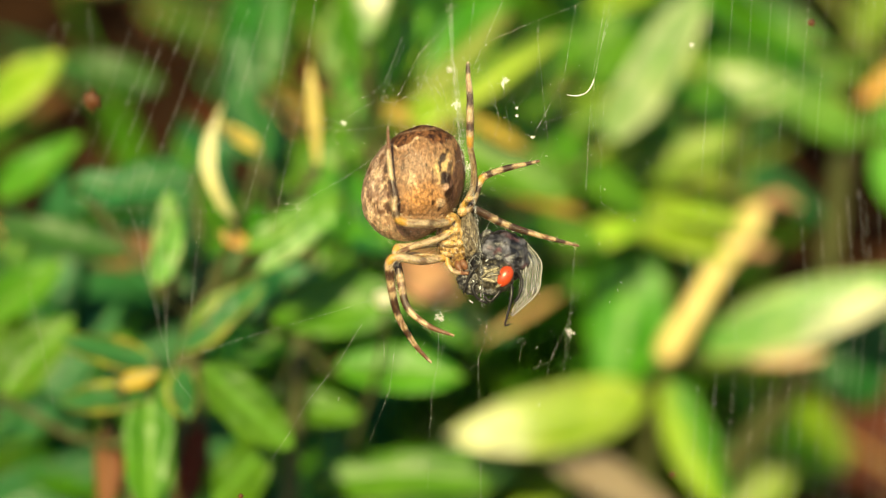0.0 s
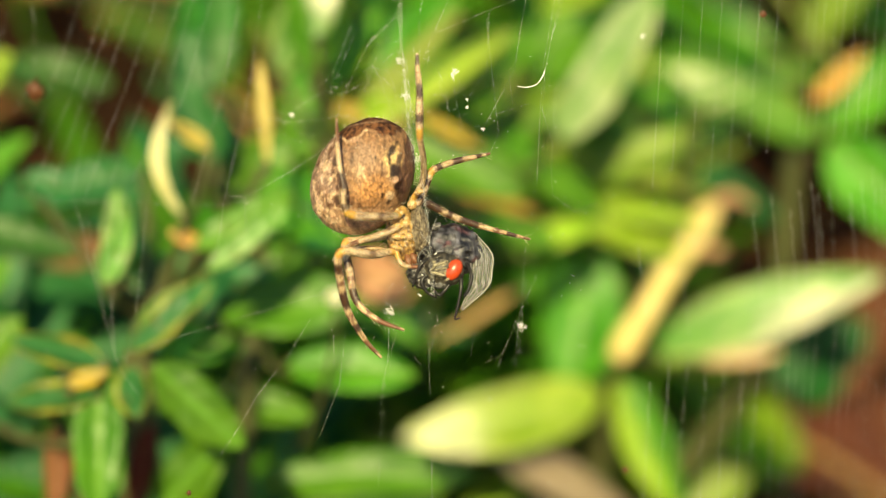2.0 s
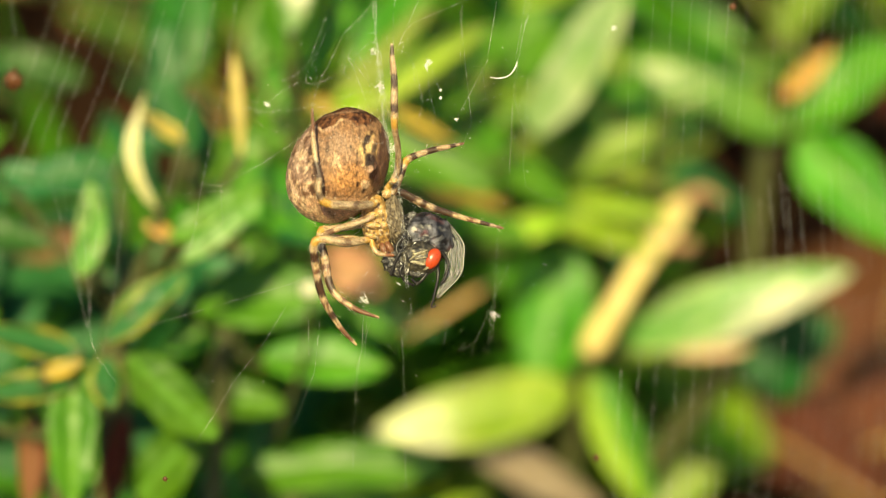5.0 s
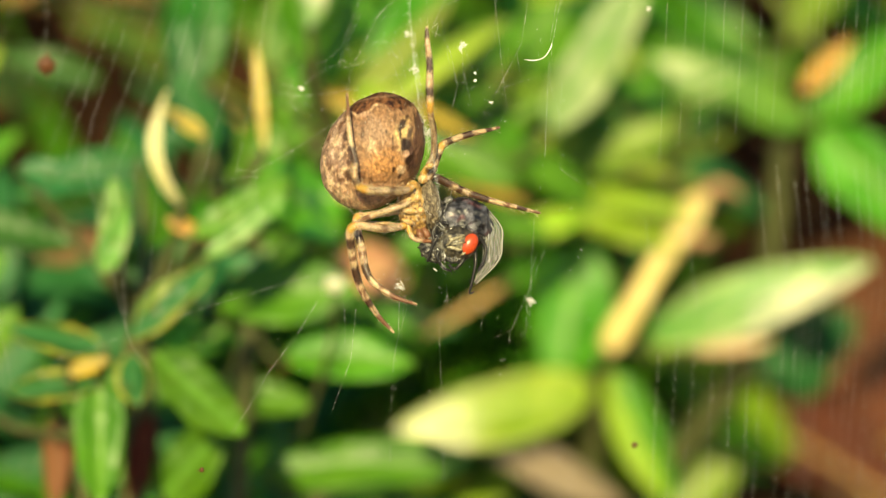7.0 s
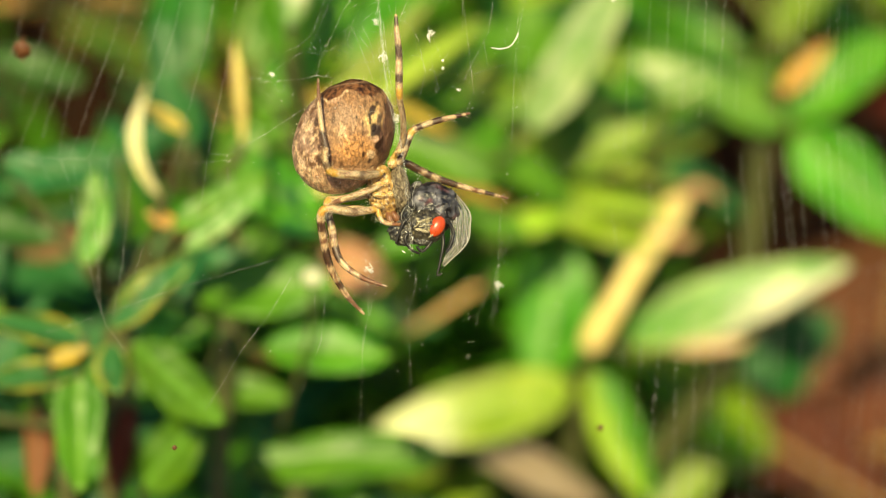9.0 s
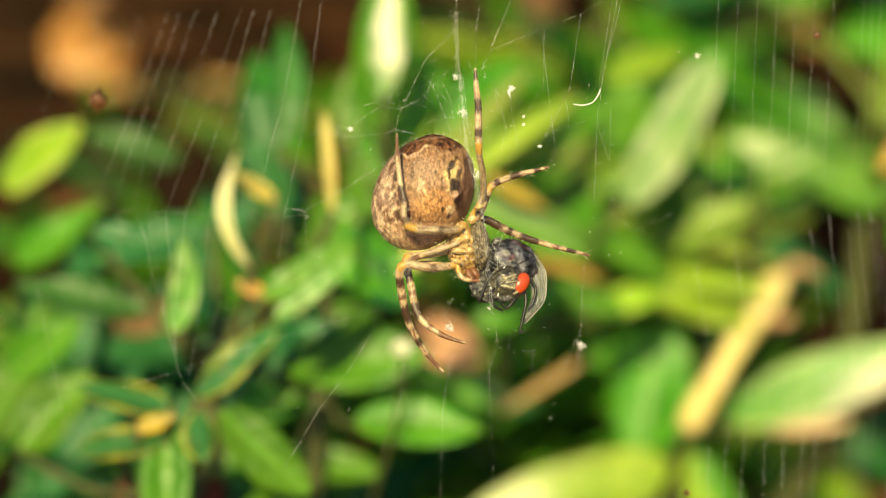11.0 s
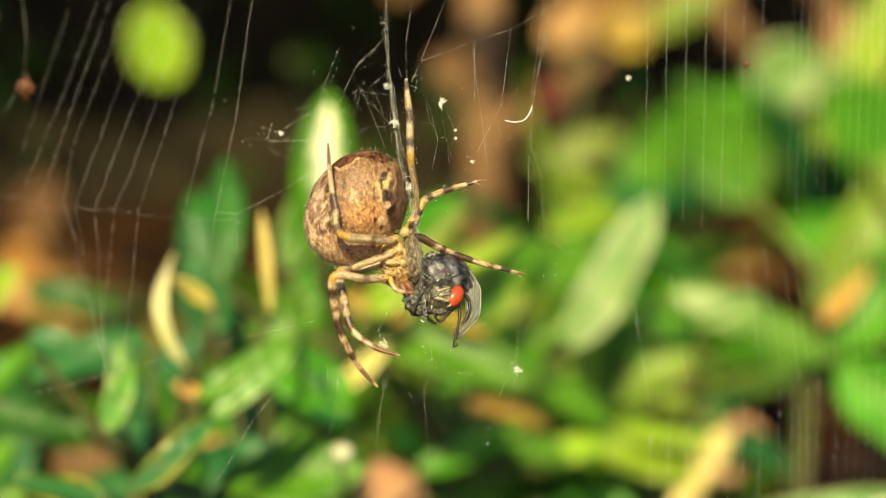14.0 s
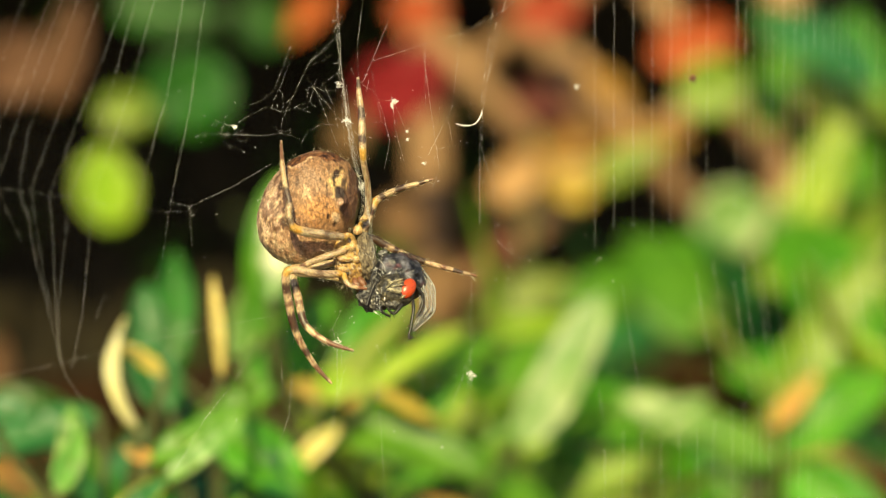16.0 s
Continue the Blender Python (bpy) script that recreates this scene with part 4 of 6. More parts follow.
# ---- fallen leaves on the soil ----
def fallen_leaves():
    rnd = random.Random(8)
    meshes = []
    for k in range(4):
        bm = leaf_mesh(0.045, 0.024, 0.12, 700 + k, 0.3)
        me = bpy.data.meshes.new("fallen_leaf")
        bm.to_mesh(me)
        bm.free()
        me.materials.append((DEADBROWN, TERRACOTTA, RUST, TAN)[k])
        meshes.append(me)
    for _ in range(90):
        ob = new("fallen_leaf", rnd.choice(meshes))
        ob.matrix_basis = pose(rnd.uniform(-0.3, 0.4), rnd.uniform(0.3, 1.25), 0.004, rnd.uniform(-12, 12), rnd.uniform(-12, 12), rnd.uniform(0, 360))
        tagged(ob, "dry brown curled leaf lying on the soil", "leaf", "fallen leaves")


fallen_leaves()


def clay_litter():
    """Broad rust-coloured leaves matted on the soil."""
    for k, (x, y, w, l, a) in enumerate(((0.125, 0.46, 0.07, 0.13, 20), (0.17, 0.52, 0.08, 0.14, 75), (0.19, 0.45, 0.07, 0.13, -30), (0.15, 0.42, 0.06, 0.11, 130))):
        bm = leaf_mesh(l, w, 0.05, 900 + k, 0.5)
        ob = part("fallen_leaf", bm, CLAY)
        ob.matrix_basis = pose(x, y, 0.008 + 0.003 * k, 4, -3, a)
        rib = part("midrib", tube(bmesh.new(), [(0.002, 0, 0.0008), (0.5 * l, 0, 0.0008 + 0.05 * l), (0.96 * l, 0, 0.0008)], [0.0012, 0.0009, 0.0004], 6, 4), TAN, ob, "pale midrib")
        rib.matrix_basis = ob.matrix_basis
        tagged(ob, "broad rust-brown dead leaf flat on the soil", "leaf", "fallen leaves")


clay_litter()

# ---- the web ----
SILK, nt_s, b_s = material("silk", 0.3, 0, 0.6)
b_s.inputs["Base Color"].default_value = (0.92, 0.92, 0.88, 1)
FINE, nt_f, b_f = material("fine_silk", 0.22, 0, 1.0)
b_f.inputs["Base Color"].default_value = (0.95, 0.95, 0.92, 1)
silk_at = nt_f.nodes.new("ShaderNodeTexCoord").outputs["Object"]
# Alpha is broken up along each thread to paint its glints.
glint = maths(nt_f, "MULTIPLY", maths(nt_f, "ADD", noise_node(nt_f, 1300, 3, silk_at), maths(nt_f, "MULTIPLY", noise_node(nt_f, 7000, 2, silk_at), 0.7)), 0.6)
nt_f.links.new(ramp(nt_f, glint, [(0.42, (0.12, 0.12, 0.12)), (0.50, (0.40, 0.40, 0.40)), (0.56, (1.0, 1.0, 1.0))]), b_f.inputs["Alpha"])
GLUE, _, b_g = material("glue_drops", 0.15, 0, 1.0)
b_g.inputs["Base Color"].default_value = (0.97, 0.97, 0.95, 1)
web = thing("spider_web", (0, -0.016, 0.26), "torn orb web of fine beaded silver threads", "spider web")


def thread(points, radius, beads=0):
    """One silk thread; capture threads carry small glue drops."""
    bm = tube(bmesh.new(), points, [radius * (0.07 if beads else 0.28)] * len(points), 5, 1)
    if beads:
        rnd = random.Random(len(points) * 31 + int(abs(points[0][0]) * 1e6))
        for a, b in zip(points, points[1:]):
            a, b = Vector(a), Vector(b)
            n = int((b - a).length / 0.00016)
            for i in range(n):
                p = a.lerp(b, (i + rnd.random() * 0.4) / n)
                r = radius * rnd.uniform(0.44, 0.80)
                v = [bm.verts.new(p + r * Vector(o)) for o in ((1, 0, 0), (0, 1, 0), (-1, 0, 0), (0, -1, 0), (0, 0, 1.3), (0, 0, -1.3))]
                for i0, i1 in ((0, 1), (1, 2), (2, 3), (3, 0)):
                    bm.faces.new((v[i0], v[i1], v[4]))
                    bm.faces.new((v[i1], v[i0], v[5]))
    part("capture_thread" if beads else "silk_thread", bm, GLUE if beads else FINE, web)


# >> threads
thread([(-0.02496, -0.03178, 0.28473), (-0.02647, -0.03268, 0.28092)], 0.0000227, 1)
thread([(-0.02425, -0.03135, 0.28465), (-0.02643, -0.03266, 0.27890)], 0.0000227, 1)
thread([(-0.02305, -0.03063, 0.28561), (-0.02286, -0.03052, 0.28231), (-0.02324, -0.03075, 0.28015), (-0.02435, -0.03141, 0.27807)], 0.0000206, 0)
thread([(-0.02016, -0.02890, 0.28495), (-0.02231, -0.03018, 0.27891), (-0.02350, -0.03090, 0.27534)], 0.0000206, 1)
thread([(-0.01858, -0.02795, 0.28478), (-0.02097, -0.02938, 0.27874), (-0.02268, -0.03041, 0.27484), (-0.02364, -0.03099, 0.27253)], 0.0000247, 1)
thread([(-0.01786, -0.02752, 0.28470), (-0.01992, -0.02875, 0.27935), (-0.02149, -0.02969, 0.27504), (-0.02259, -0.03036, 0.27198)], 0.0000247, 1)
thread([(-0.01687, -0.02692, 0.28460), (-0.01881, -0.02809, 0.27958), (-0.02045, -0.02907, 0.27546), (-0.02125, -0.02955, 0.27165)], 0.0000247, 1)
thread([(-0.01556, -0.02613, 0.28446), (-0.01753, -0.02732, 0.27904), (-0.01928, -0.02837, 0.27472), (-0.02050, -0.02910, 0.27153)], 0.0000247, 1)
thread([(-0.01409, -0.02525, 0.28430), (-0.01574, -0.02624, 0.27995), (-0.01769, -0.02741, 0.27525), (-0.01934, -0.02840, 0.27115)], 0.0000247, 1)
thread([(-0.01335, -0.02481, 0.28423), (-0.01530, -0.02598, 0.27780), (-0.01688, -0.02693, 0.27359), (-0.01809, -0.02765, 0.27099)], 0.0000247, 1)
thread([(-0.01221, -0.02413, 0.28411), (-0.01405, -0.02523, 0.27783), (-0.01565, -0.02619, 0.27341), (-0.01665, -0.02679, 0.27064)], 0.0000247, 1)
thread([(-0.01011, -0.02287, 0.28541), (-0.01173, -0.02384, 0.27713), (-0.01242, -0.02425, 0.27508), (-0.01389, -0.02513, 0.26972)], 0.0000288, 1)
thread([(-0.00880, -0.02208, 0.28528), (-0.01017, -0.02290, 0.27653), (-0.01116, -0.02349, 0.27234), (-0.01181, -0.02389, 0.26938)], 0.0000288, 1)
thread([(-0.02497, -0.03178, 0.27274), (-0.02365, -0.03099, 0.27242), (-0.02250, -0.03030, 0.27178), (-0.02125, -0.02955, 0.27158), (-0.01934, -0.02840, 0.27107), (-0.01809, -0.02765, 0.27091), (-0.01666, -0.02680, 0.27044), (-0.01389, -0.02513, 0.26972), (-0.01181, -0.02389, 0.26938), (-0.00996, -0.02277, 0.26927)], 0.0000144, 0)
thread([(-0.02115, -0.02949, 0.27148), (-0.02066, -0.02920, 0.26955), (-0.02048, -0.02909, 0.26758), (-0.01977, -0.02866, 0.26391), (-0.01936, -0.02841, 0.26144), (-0.01883, -0.02810, 0.25892), (-0.01760, -0.02736, 0.25662)], 0.0000288, 1)
thread([(-0.02240, -0.03024, 0.27168), (-0.02190, -0.02994, 0.27015), (-0.02114, -0.02949, 0.26808)], 0.0000206, 1)
thread([(-0.02044, -0.02906, 0.27137), (-0.02011, -0.02887, 0.26790), (-0.01955, -0.02853, 0.26347)], 0.0000206, 1)
thread([(-0.01934, -0.02840, 0.27107), (-0.01923, -0.02834, 0.26814), (-0.01923, -0.02834, 0.26420), (-0.01916, -0.02830, 0.26100)], 0.0000247, 1)
thread([(-0.01813, -0.02768, 0.27088), (-0.01855, -0.02793, 0.26763), (-0.01909, -0.02826, 0.26338), (-0.01908, -0.02825, 0.25977)], 0.0000247, 1)
thread([(-0.01666, -0.02680, 0.27044), (-0.01709, -0.02705, 0.26698), (-0.01763, -0.02738, 0.26270), (-0.01839, -0.02783, 0.25923)], 0.0000247, 1)
thread([(-0.01601, -0.02641, 0.26439), (-0.01682, -0.02689, 0.26234)], 0.0000206, 1)
thread([(-0.02740, -0.03324, 0.26766), (-0.02695, -0.03297, 0.26412), (-0.02656, -0.03273, 0.26094), (-0.02628, -0.03257, 0.25813)], 0.0000247, 1)
thread([(-0.01181, -0.02389, 0.26938), (-0.01219, -0.02411, 0.26691), (-0.01270, -0.02442, 0.26499)], 0.0000206, 1)
thread([(0.00031, -0.01662, 0.29163), (0.00010, -0.01674, 0.28363), (0.00028, -0.01663, 0.27837), (0.00071, -0.01637, 0.27469), (0.00122, -0.01607, 0.27220)], 0.0000320, 0)
thread([(0.00054, -0.01647, 0.27755), (0.00087, -0.01628, 0.27427), (0.00182, -0.01571, 0.27010), (0.00201, -0.01559, 0.26595)], 0.0000280, 0)
thread([(0.00233, -0.01540, 0.27910), (0.00610, -0.01314, 0.28019), (0.00910, -0.01134, 0.28092), (0.01240, -0.00936, 0.28250), (0.01556, -0.00746, 0.28497)], 0.0000185, 0)
thread([(0.00640, -0.01296, 0.28018), (0.00634, -0.01300, 0.27562)], 0.0000185, 0)
thread([(0.00910, -0.01134, 0.28092), (0.00834, -0.01180, 0.27551), (0.00656, -0.01287, 0.27226), (0.00603, -0.01318, 0.27138)], 0.0000185, 0)
thread([(0.00206, -0.01557, 0.28439), (0.00143, -0.01594, 0.28036), (0.00147, -0.01592, 0.27743)], 0.0000206, 0)
thread([(0.00473, -0.01396, 0.28434), (0.00254, -0.01527, 0.27930), (0.00177, -0.01574, 0.27766)], 0.0000206, 0)
thread([(0.01282, -0.00911, 0.28417), (0.01125, -0.01005, 0.27789)], 0.0000227, 0)
thread([(0.01161, -0.00983, 0.28273), (0.01050, -0.01050, 0.27531)], 0.0000206, 0)
thread([(-0.00026, -0.01695, 0.28082), (-0.00210, -0.01806, 0.27908), (-0.00397, -0.01918, 0.27536), (-0.00420, -0.01932, 0.27418)], 0.0000206, 0)
thread([(0.00007, -0.01676, 0.28121), (-0.00088, -0.01733, 0.28004), (-0.00197, -0.01798, 0.27936)], 0.0000206, 0)
thread([(-0.00324, -0.01874, 0.28053), (-0.00450, -0.01950, 0.27739), (-0.00549, -0.02010, 0.27664), (-0.00627, -0.02056, 0.27649)], 0.0000206, 0)
thread([(-0.00859, -0.02195, 0.27551), (-0.00746, -0.02128, 0.27497), (-0.00629, -0.02058, 0.27569), (-0.00512, -0.01987, 0.27623), (-0.00396, -0.01918, 0.27584), (-0.00297, -0.01858, 0.27611), (-0.00199, -0.01800, 0.27566)], 0.0000206, 0)
thread([(-0.00805, -0.02163, 0.27449), (-0.00518, -0.01991, 0.27423), (-0.00400, -0.01920, 0.27436), (-0.00284, -0.01850, 0.27385)], 0.0000165, 0)
thread([(-0.00273, -0.01844, 0.27348), (-0.00223, -0.01814, 0.27438), (-0.00122, -0.01753, 0.27480), (-0.00014, -0.01688, 0.27466)], 0.0000206, 0)
thread([(-0.00485, -0.01971, 0.27221), (-0.00759, -0.02136, 0.27077), (-0.01046, -0.02308, 0.26961), (-0.01175, -0.02385, 0.27003)], 0.0000247, 0)
thread([(-0.01046, -0.02308, 0.26961), (-0.01037, -0.02302, 0.26669)], 0.0000165, 0)
thread([(-0.00008, -0.01685, 0.27839), (-0.00114, -0.01749, 0.27763), (-0.00136, -0.01762, 0.27704), (-0.00040, -0.01704, 0.27557), (0.00019, -0.01668, 0.27493)], 0.0000206, 0)
thread([(-0.00153, -0.01772, 0.27805), (-0.00205, -0.01803, 0.27647), (-0.00317, -0.01870, 0.27612)], 0.0000165, 0)
thread([(0.00168, -0.01579, 0.27750), (0.00249, -0.01531, 0.27705), (0.00308, -0.01495, 0.27579), (0.00364, -0.01462, 0.27328), (0.00317, -0.01490, 0.27125)], 0.0000206, 0)
thread([(0.00384, -0.01450, 0.27657), (0.00407, -0.01436, 0.27408), (0.00468, -0.01399, 0.27155)], 0.0000206, 0)
thread([(0.00400, -0.01440, 0.27615), (0.00490, -0.01386, 0.27383), (0.00599, -0.01320, 0.27543)], 0.0000165, 0)
thread([(0.00791, -0.01205, 0.27553), (0.00829, -0.01183, 0.27299)], 0.0000165, 0)
thread([(0.00699, -0.01261, 0.27244), (0.00958, -0.01105, 0.27283)], 0.0000165, 0)
thread([(0.01038, -0.01057, 0.27159), (0.01028, -0.01063, 0.26648)], 0.0000371, 1)
thread([(0.01048, -0.01051, 0.27412), (0.01038, -0.01057, 0.27159)], 0.0000206, 1)
thread([(0.01148, -0.00991, 0.27385), (0.01136, -0.00999, 0.26724), (0.01154, -0.00988, 0.26530)], 0.0000206, 1)
thread([(0.01154, -0.00988, 0.26530), (0.01338, -0.00877, 0.26361), (0.01658, -0.00685, 0.26440)], 0.0000165, 0)
thread([(0.00965, -0.01101, 0.25882), (0.00915, -0.01131, 0.25586), (0.00898, -0.01141, 0.25199)], 0.0000185, 0)
thread([(0.00888, -0.01147, 0.25546), (0.00787, -0.01208, 0.25322), (0.00656, -0.01286, 0.25297)], 0.0000185, 0)
thread([(-0.02349, -0.03089, 0.25915), (-0.01862, -0.02797, 0.25976), (-0.01464, -0.02559, 0.26044), (-0.01093, -0.02336, 0.26079), (-0.00516, -0.01990, 0.26134)], 0.0000165, 0)
thread([(-0.00049, -0.01709, 0.25978), (-0.00069, -0.01721, 0.25502)], 0.0000185, 1)
thread([(-0.00023, -0.01694, 0.25871), (-0.00047, -0.01708, 0.25416)], 0.0000144, 1)
thread([(-0.00308, -0.01865, 0.27988), (-0.00443, -0.01946, 0.27684)], 0.0000206, 1)
thread([(-0.00451, -0.01950, 0.27686), (-0.00470, -0.01962, 0.27607)], 0.0000206, 0)
thread([(0.00625, -0.01305, 0.27967), (0.00677, -0.01274, 0.27515)], 0.0000247, 1)
thread([(0.00677, -0.01274, 0.27515), (0.00729, -0.01243, 0.27096), (0.00669, -0.01279, 0.26955)], 0.0000185, 0)
thread([(0.01186, -0.00968, 0.28178), (0.01067, -0.01040, 0.27514), (0.01055, -0.01047, 0.27212)], 0.0000247, 0)
thread([(0.01055, -0.01047, 0.27212), (0.01142, -0.00995, 0.26931)], 0.0000165, 0)
thread([(0.00958, -0.01105, 0.26251), (0.00936, -0.01119, 0.25798), (0.00939, -0.01116, 0.25518)], 0.0000227, 1)
thread([(0.01043, -0.01054, 0.25912), (0.00960, -0.01104, 0.25723)], 0.0000185, 0)
thread([(0.00939, -0.01116, 0.25518), (0.00927, -0.01124, 0.25333), (0.00862, -0.01163, 0.25255)], 0.0000185, 0)
thread([(-0.00613, -0.02048, 0.25959), (-0.00773, -0.02144, 0.25711), (-0.00991, -0.02275, 0.25457), (-0.01131, -0.02359, 0.25227), (-0.01250, -0.02430, 0.25059)], 0.0000206, 0)
thread([(0.00251, -0.01530, 0.25455), (0.00167, -0.01580, 0.25407), (0.00124, -0.01606, 0.25487)], 0.0000185, 0)
thread([(0.00288, -0.01507, 0.25812), (0.00299, -0.01501, 0.25673), (0.00229, -0.01542, 0.25461)], 0.0000185, 0)
thread([(-0.00004, -0.01682, 0.25700), (-0.00105, -0.01743, 0.25362), (-0.00134, -0.01760, 0.24486)], 0.0000206, 1)
thread([(0.00228, -0.01543, 0.25599), (0.00258, -0.01525, 0.24895), (0.00272, -0.01517, 0.24223)], 0.0000206, 1)
thread([(0.00266, -0.01520, 0.24609), (0.00272, -0.01517, 0.24223)], 0.0000247, 1)
thread([(-0.00454, -0.01952, 0.25810), (-0.00454, -0.01952, 0.25542)], 0.0000165, 0)
thread([(-0.00373, -0.01904, 0.25790), (-0.00414, -0.01928, 0.25396), (-0.00557, -0.02014, 0.25025)], 0.0000165, 0)
thread([(0.00484, -0.01390, 0.25582), (0.00570, -0.01338, 0.25561), (0.00552, -0.01349, 0.25380)], 0.0000185, 0)
thread([(0.00239, -0.01537, 0.27861), (0.00270, -0.01518, 0.27689), (0.00305, -0.01497, 0.27472)], 0.0000165, 0)
thread([(0.00384, -0.01450, 0.27670), (0.00398, -0.01441, 0.27541)], 0.0000165, 0)
thread([(0.00201, -0.01560, 0.27700), (0.00220, -0.01548, 0.27781)], 0.0000165, 0)
thread([(-0.00099, -0.01740, 0.27750), (-0.00039, -0.01703, 0.27615), (-0.00010, -0.01686, 0.27443)], 0.0000185, 0)
thread([(-0.00158, -0.01775, 0.27718), (-0.00078, -0.01727, 0.27497), (-0.00017, -0.01690, 0.27318)], 0.0000185, 0)
thread([(0.00021, -0.01668, 0.27605), (0.00036, -0.01659, 0.27309)], 0.0000165, 0)
thread([(-0.00059, -0.01715, 0.25880), (-0.00088, -0.01733, 0.25990), (-0.00028, -0.01697, 0.26109)], 0.0000185, 0)
thread([(-0.00059, -0.01715, 0.25880), (-0.00065, -0.01719, 0.25534), (-0.00105, -0.01743, 0.25270)], 0.0000185, 0)
# << threads


def side_threads():
    """The turns of the spiral on the far wing of the web, hung side by side."""
    rnd = random.Random(3)
    x = 0.0195
    k = 0
    while x < 0.062:
        y = -0.0162 + 0.6 * (x - 0.001)
        kink = 0.262 + rnd.uniform(-0.001, 0.001) + 0.05 * (x - 0.03)
        lean = rnd.uniform(-0.0006, 0.0006)
        top, foot = 0.305 + rnd.uniform(-0.006, 0.004), 0.205 + rnd.uniform(-0.004, 0.008)
        q = lambda dx, z: (x + dx, y + 0.6 * dx, z)
        up = rnd.random()
        if up < 0.95:
            thread([q(0.0006 + lean, top), q(0.0003, 0.285), q(0, kink + 0.003)], 0.000030, 1)
        if rnd.random() < 0.8:
            thread([q(-0.001, kink - 0.001), q(0.0006, kink - 0.011)], 0.000030, 1)
        if rnd.random() < 0.9:
            thread([q(0.0006, kink - 0.013), q(0.0003 + lean, 0.232), q(-0.0003 + lean, foot)], 0.000030, 1)
        x += rnd.uniform(0.0006, 0.0011) if k > 6 else 0.0016
        k += 1


side_threads()


def silk_tuft(at, size, seed):
    """A small knot of tangled silk in the web."""
    rnd = random.Random(seed)
    bm = bmesh.new()
    for _ in range(9):
        pts = [Vector(at) + Vector([rnd.gauss(0, 0.45) * size * 0.8 for _ in range(3)]) for _ in range(4)]
        tube(bm, pts, [0.000008, 0.000017, 0.000013, 0.000006], 5, 4)
    part("silk_tuft", bm, SILK, web, "tangled white knot of silk")


def sparkle_dust():
    """Specks and broken silk held in the sheet of the web, added for its sparkle."""
    rnd = random.Random(29)
    bm = bmesh.new()
    for _ in range(260):
        x = rnd.gauss(0.003, 0.010)
        p = Vector((x, -0.0168 + 0.6 * (x - 0.001) + rnd.gauss(0, 0.0006), 0.265 + rnd.gauss(0, 0.010)))
        r = rnd.uniform(0.00001, 0.00003)
        if rnd.random() < 0.5:
            e = p + Vector([rnd.gauss(0, 0.00012) for _ in range(3)])
            tube(bm, [p, (p + e) / 2 + Vector((0.00005, 0, 0.00004)), e], [r * 0.4, r * 0.5, r * 0.3], 4, 2)
            continue
        v = [bm.verts.new(p + r * Vector(o)) for o in ((1, 0, 0), (0, 1, 0), (-1, 0, 0), (0, -1, 0), (0, 0, 1), (0, 0, -1))]
        for i0, i1 in ((0, 1), (1, 2), (2, 3), (3, 0)):
            bm.faces.new((v[i0], v[i1], v[4]))
            bm.faces.new((v[i1], v[i0], v[5]))
    tagged(part("sparkle_dust", bm, SILK, web), kind="stuff")


sparkle_dust()
# >> tufts
silk_tuft((0.00939, -0.01116, 0.25518), 0.000536, 40)
silk_tuft((-0.00059, -0.01715, 0.25880), 0.000494, 41)
silk_tuft((0.00385, -0.01449, 0.27586), 0.000330, 42)
silk_tuft((0.00493, -0.01384, 0.27333), 0.000165, 43)
silk_tuft((0.00400, -0.01440, 0.27615), 0.000371, 44)
silk_tuft((0.00491, -0.01386, 0.27391), 0.000165, 45)
silk_tuft((0.00612, -0.01313, 0.27146), 0.000206, 46)
silk_tuft((0.00006, -0.01676, 0.27757), 0.000371, 47)
silk_tuft((0.00060, -0.01644, 0.27490), 0.000494, 48)
silk_tuft((-0.00727, -0.02116, 0.27496), 0.000247, 49)
silk_tuft((0.01816, -0.00591, 0.27651), 0.000288, 50)
silk_tuft((0.00150, -0.01590, 0.27013), 0.000494, 51)
part("silk_curl", tube(bmesh.new(), [(0.00860, -0.01164, 0.27428), (0.00933, -0.01120, 0.27407), (0.01010, -0.01074, 0.27420), (0.01055, -0.01047, 0.27481), (0.01063, -0.01042, 0.27515)], [0.00002, 0.00006, 0.00003, 0.00005, 0.00002], 6, 5), SILK, web, "bright white curl of silk")
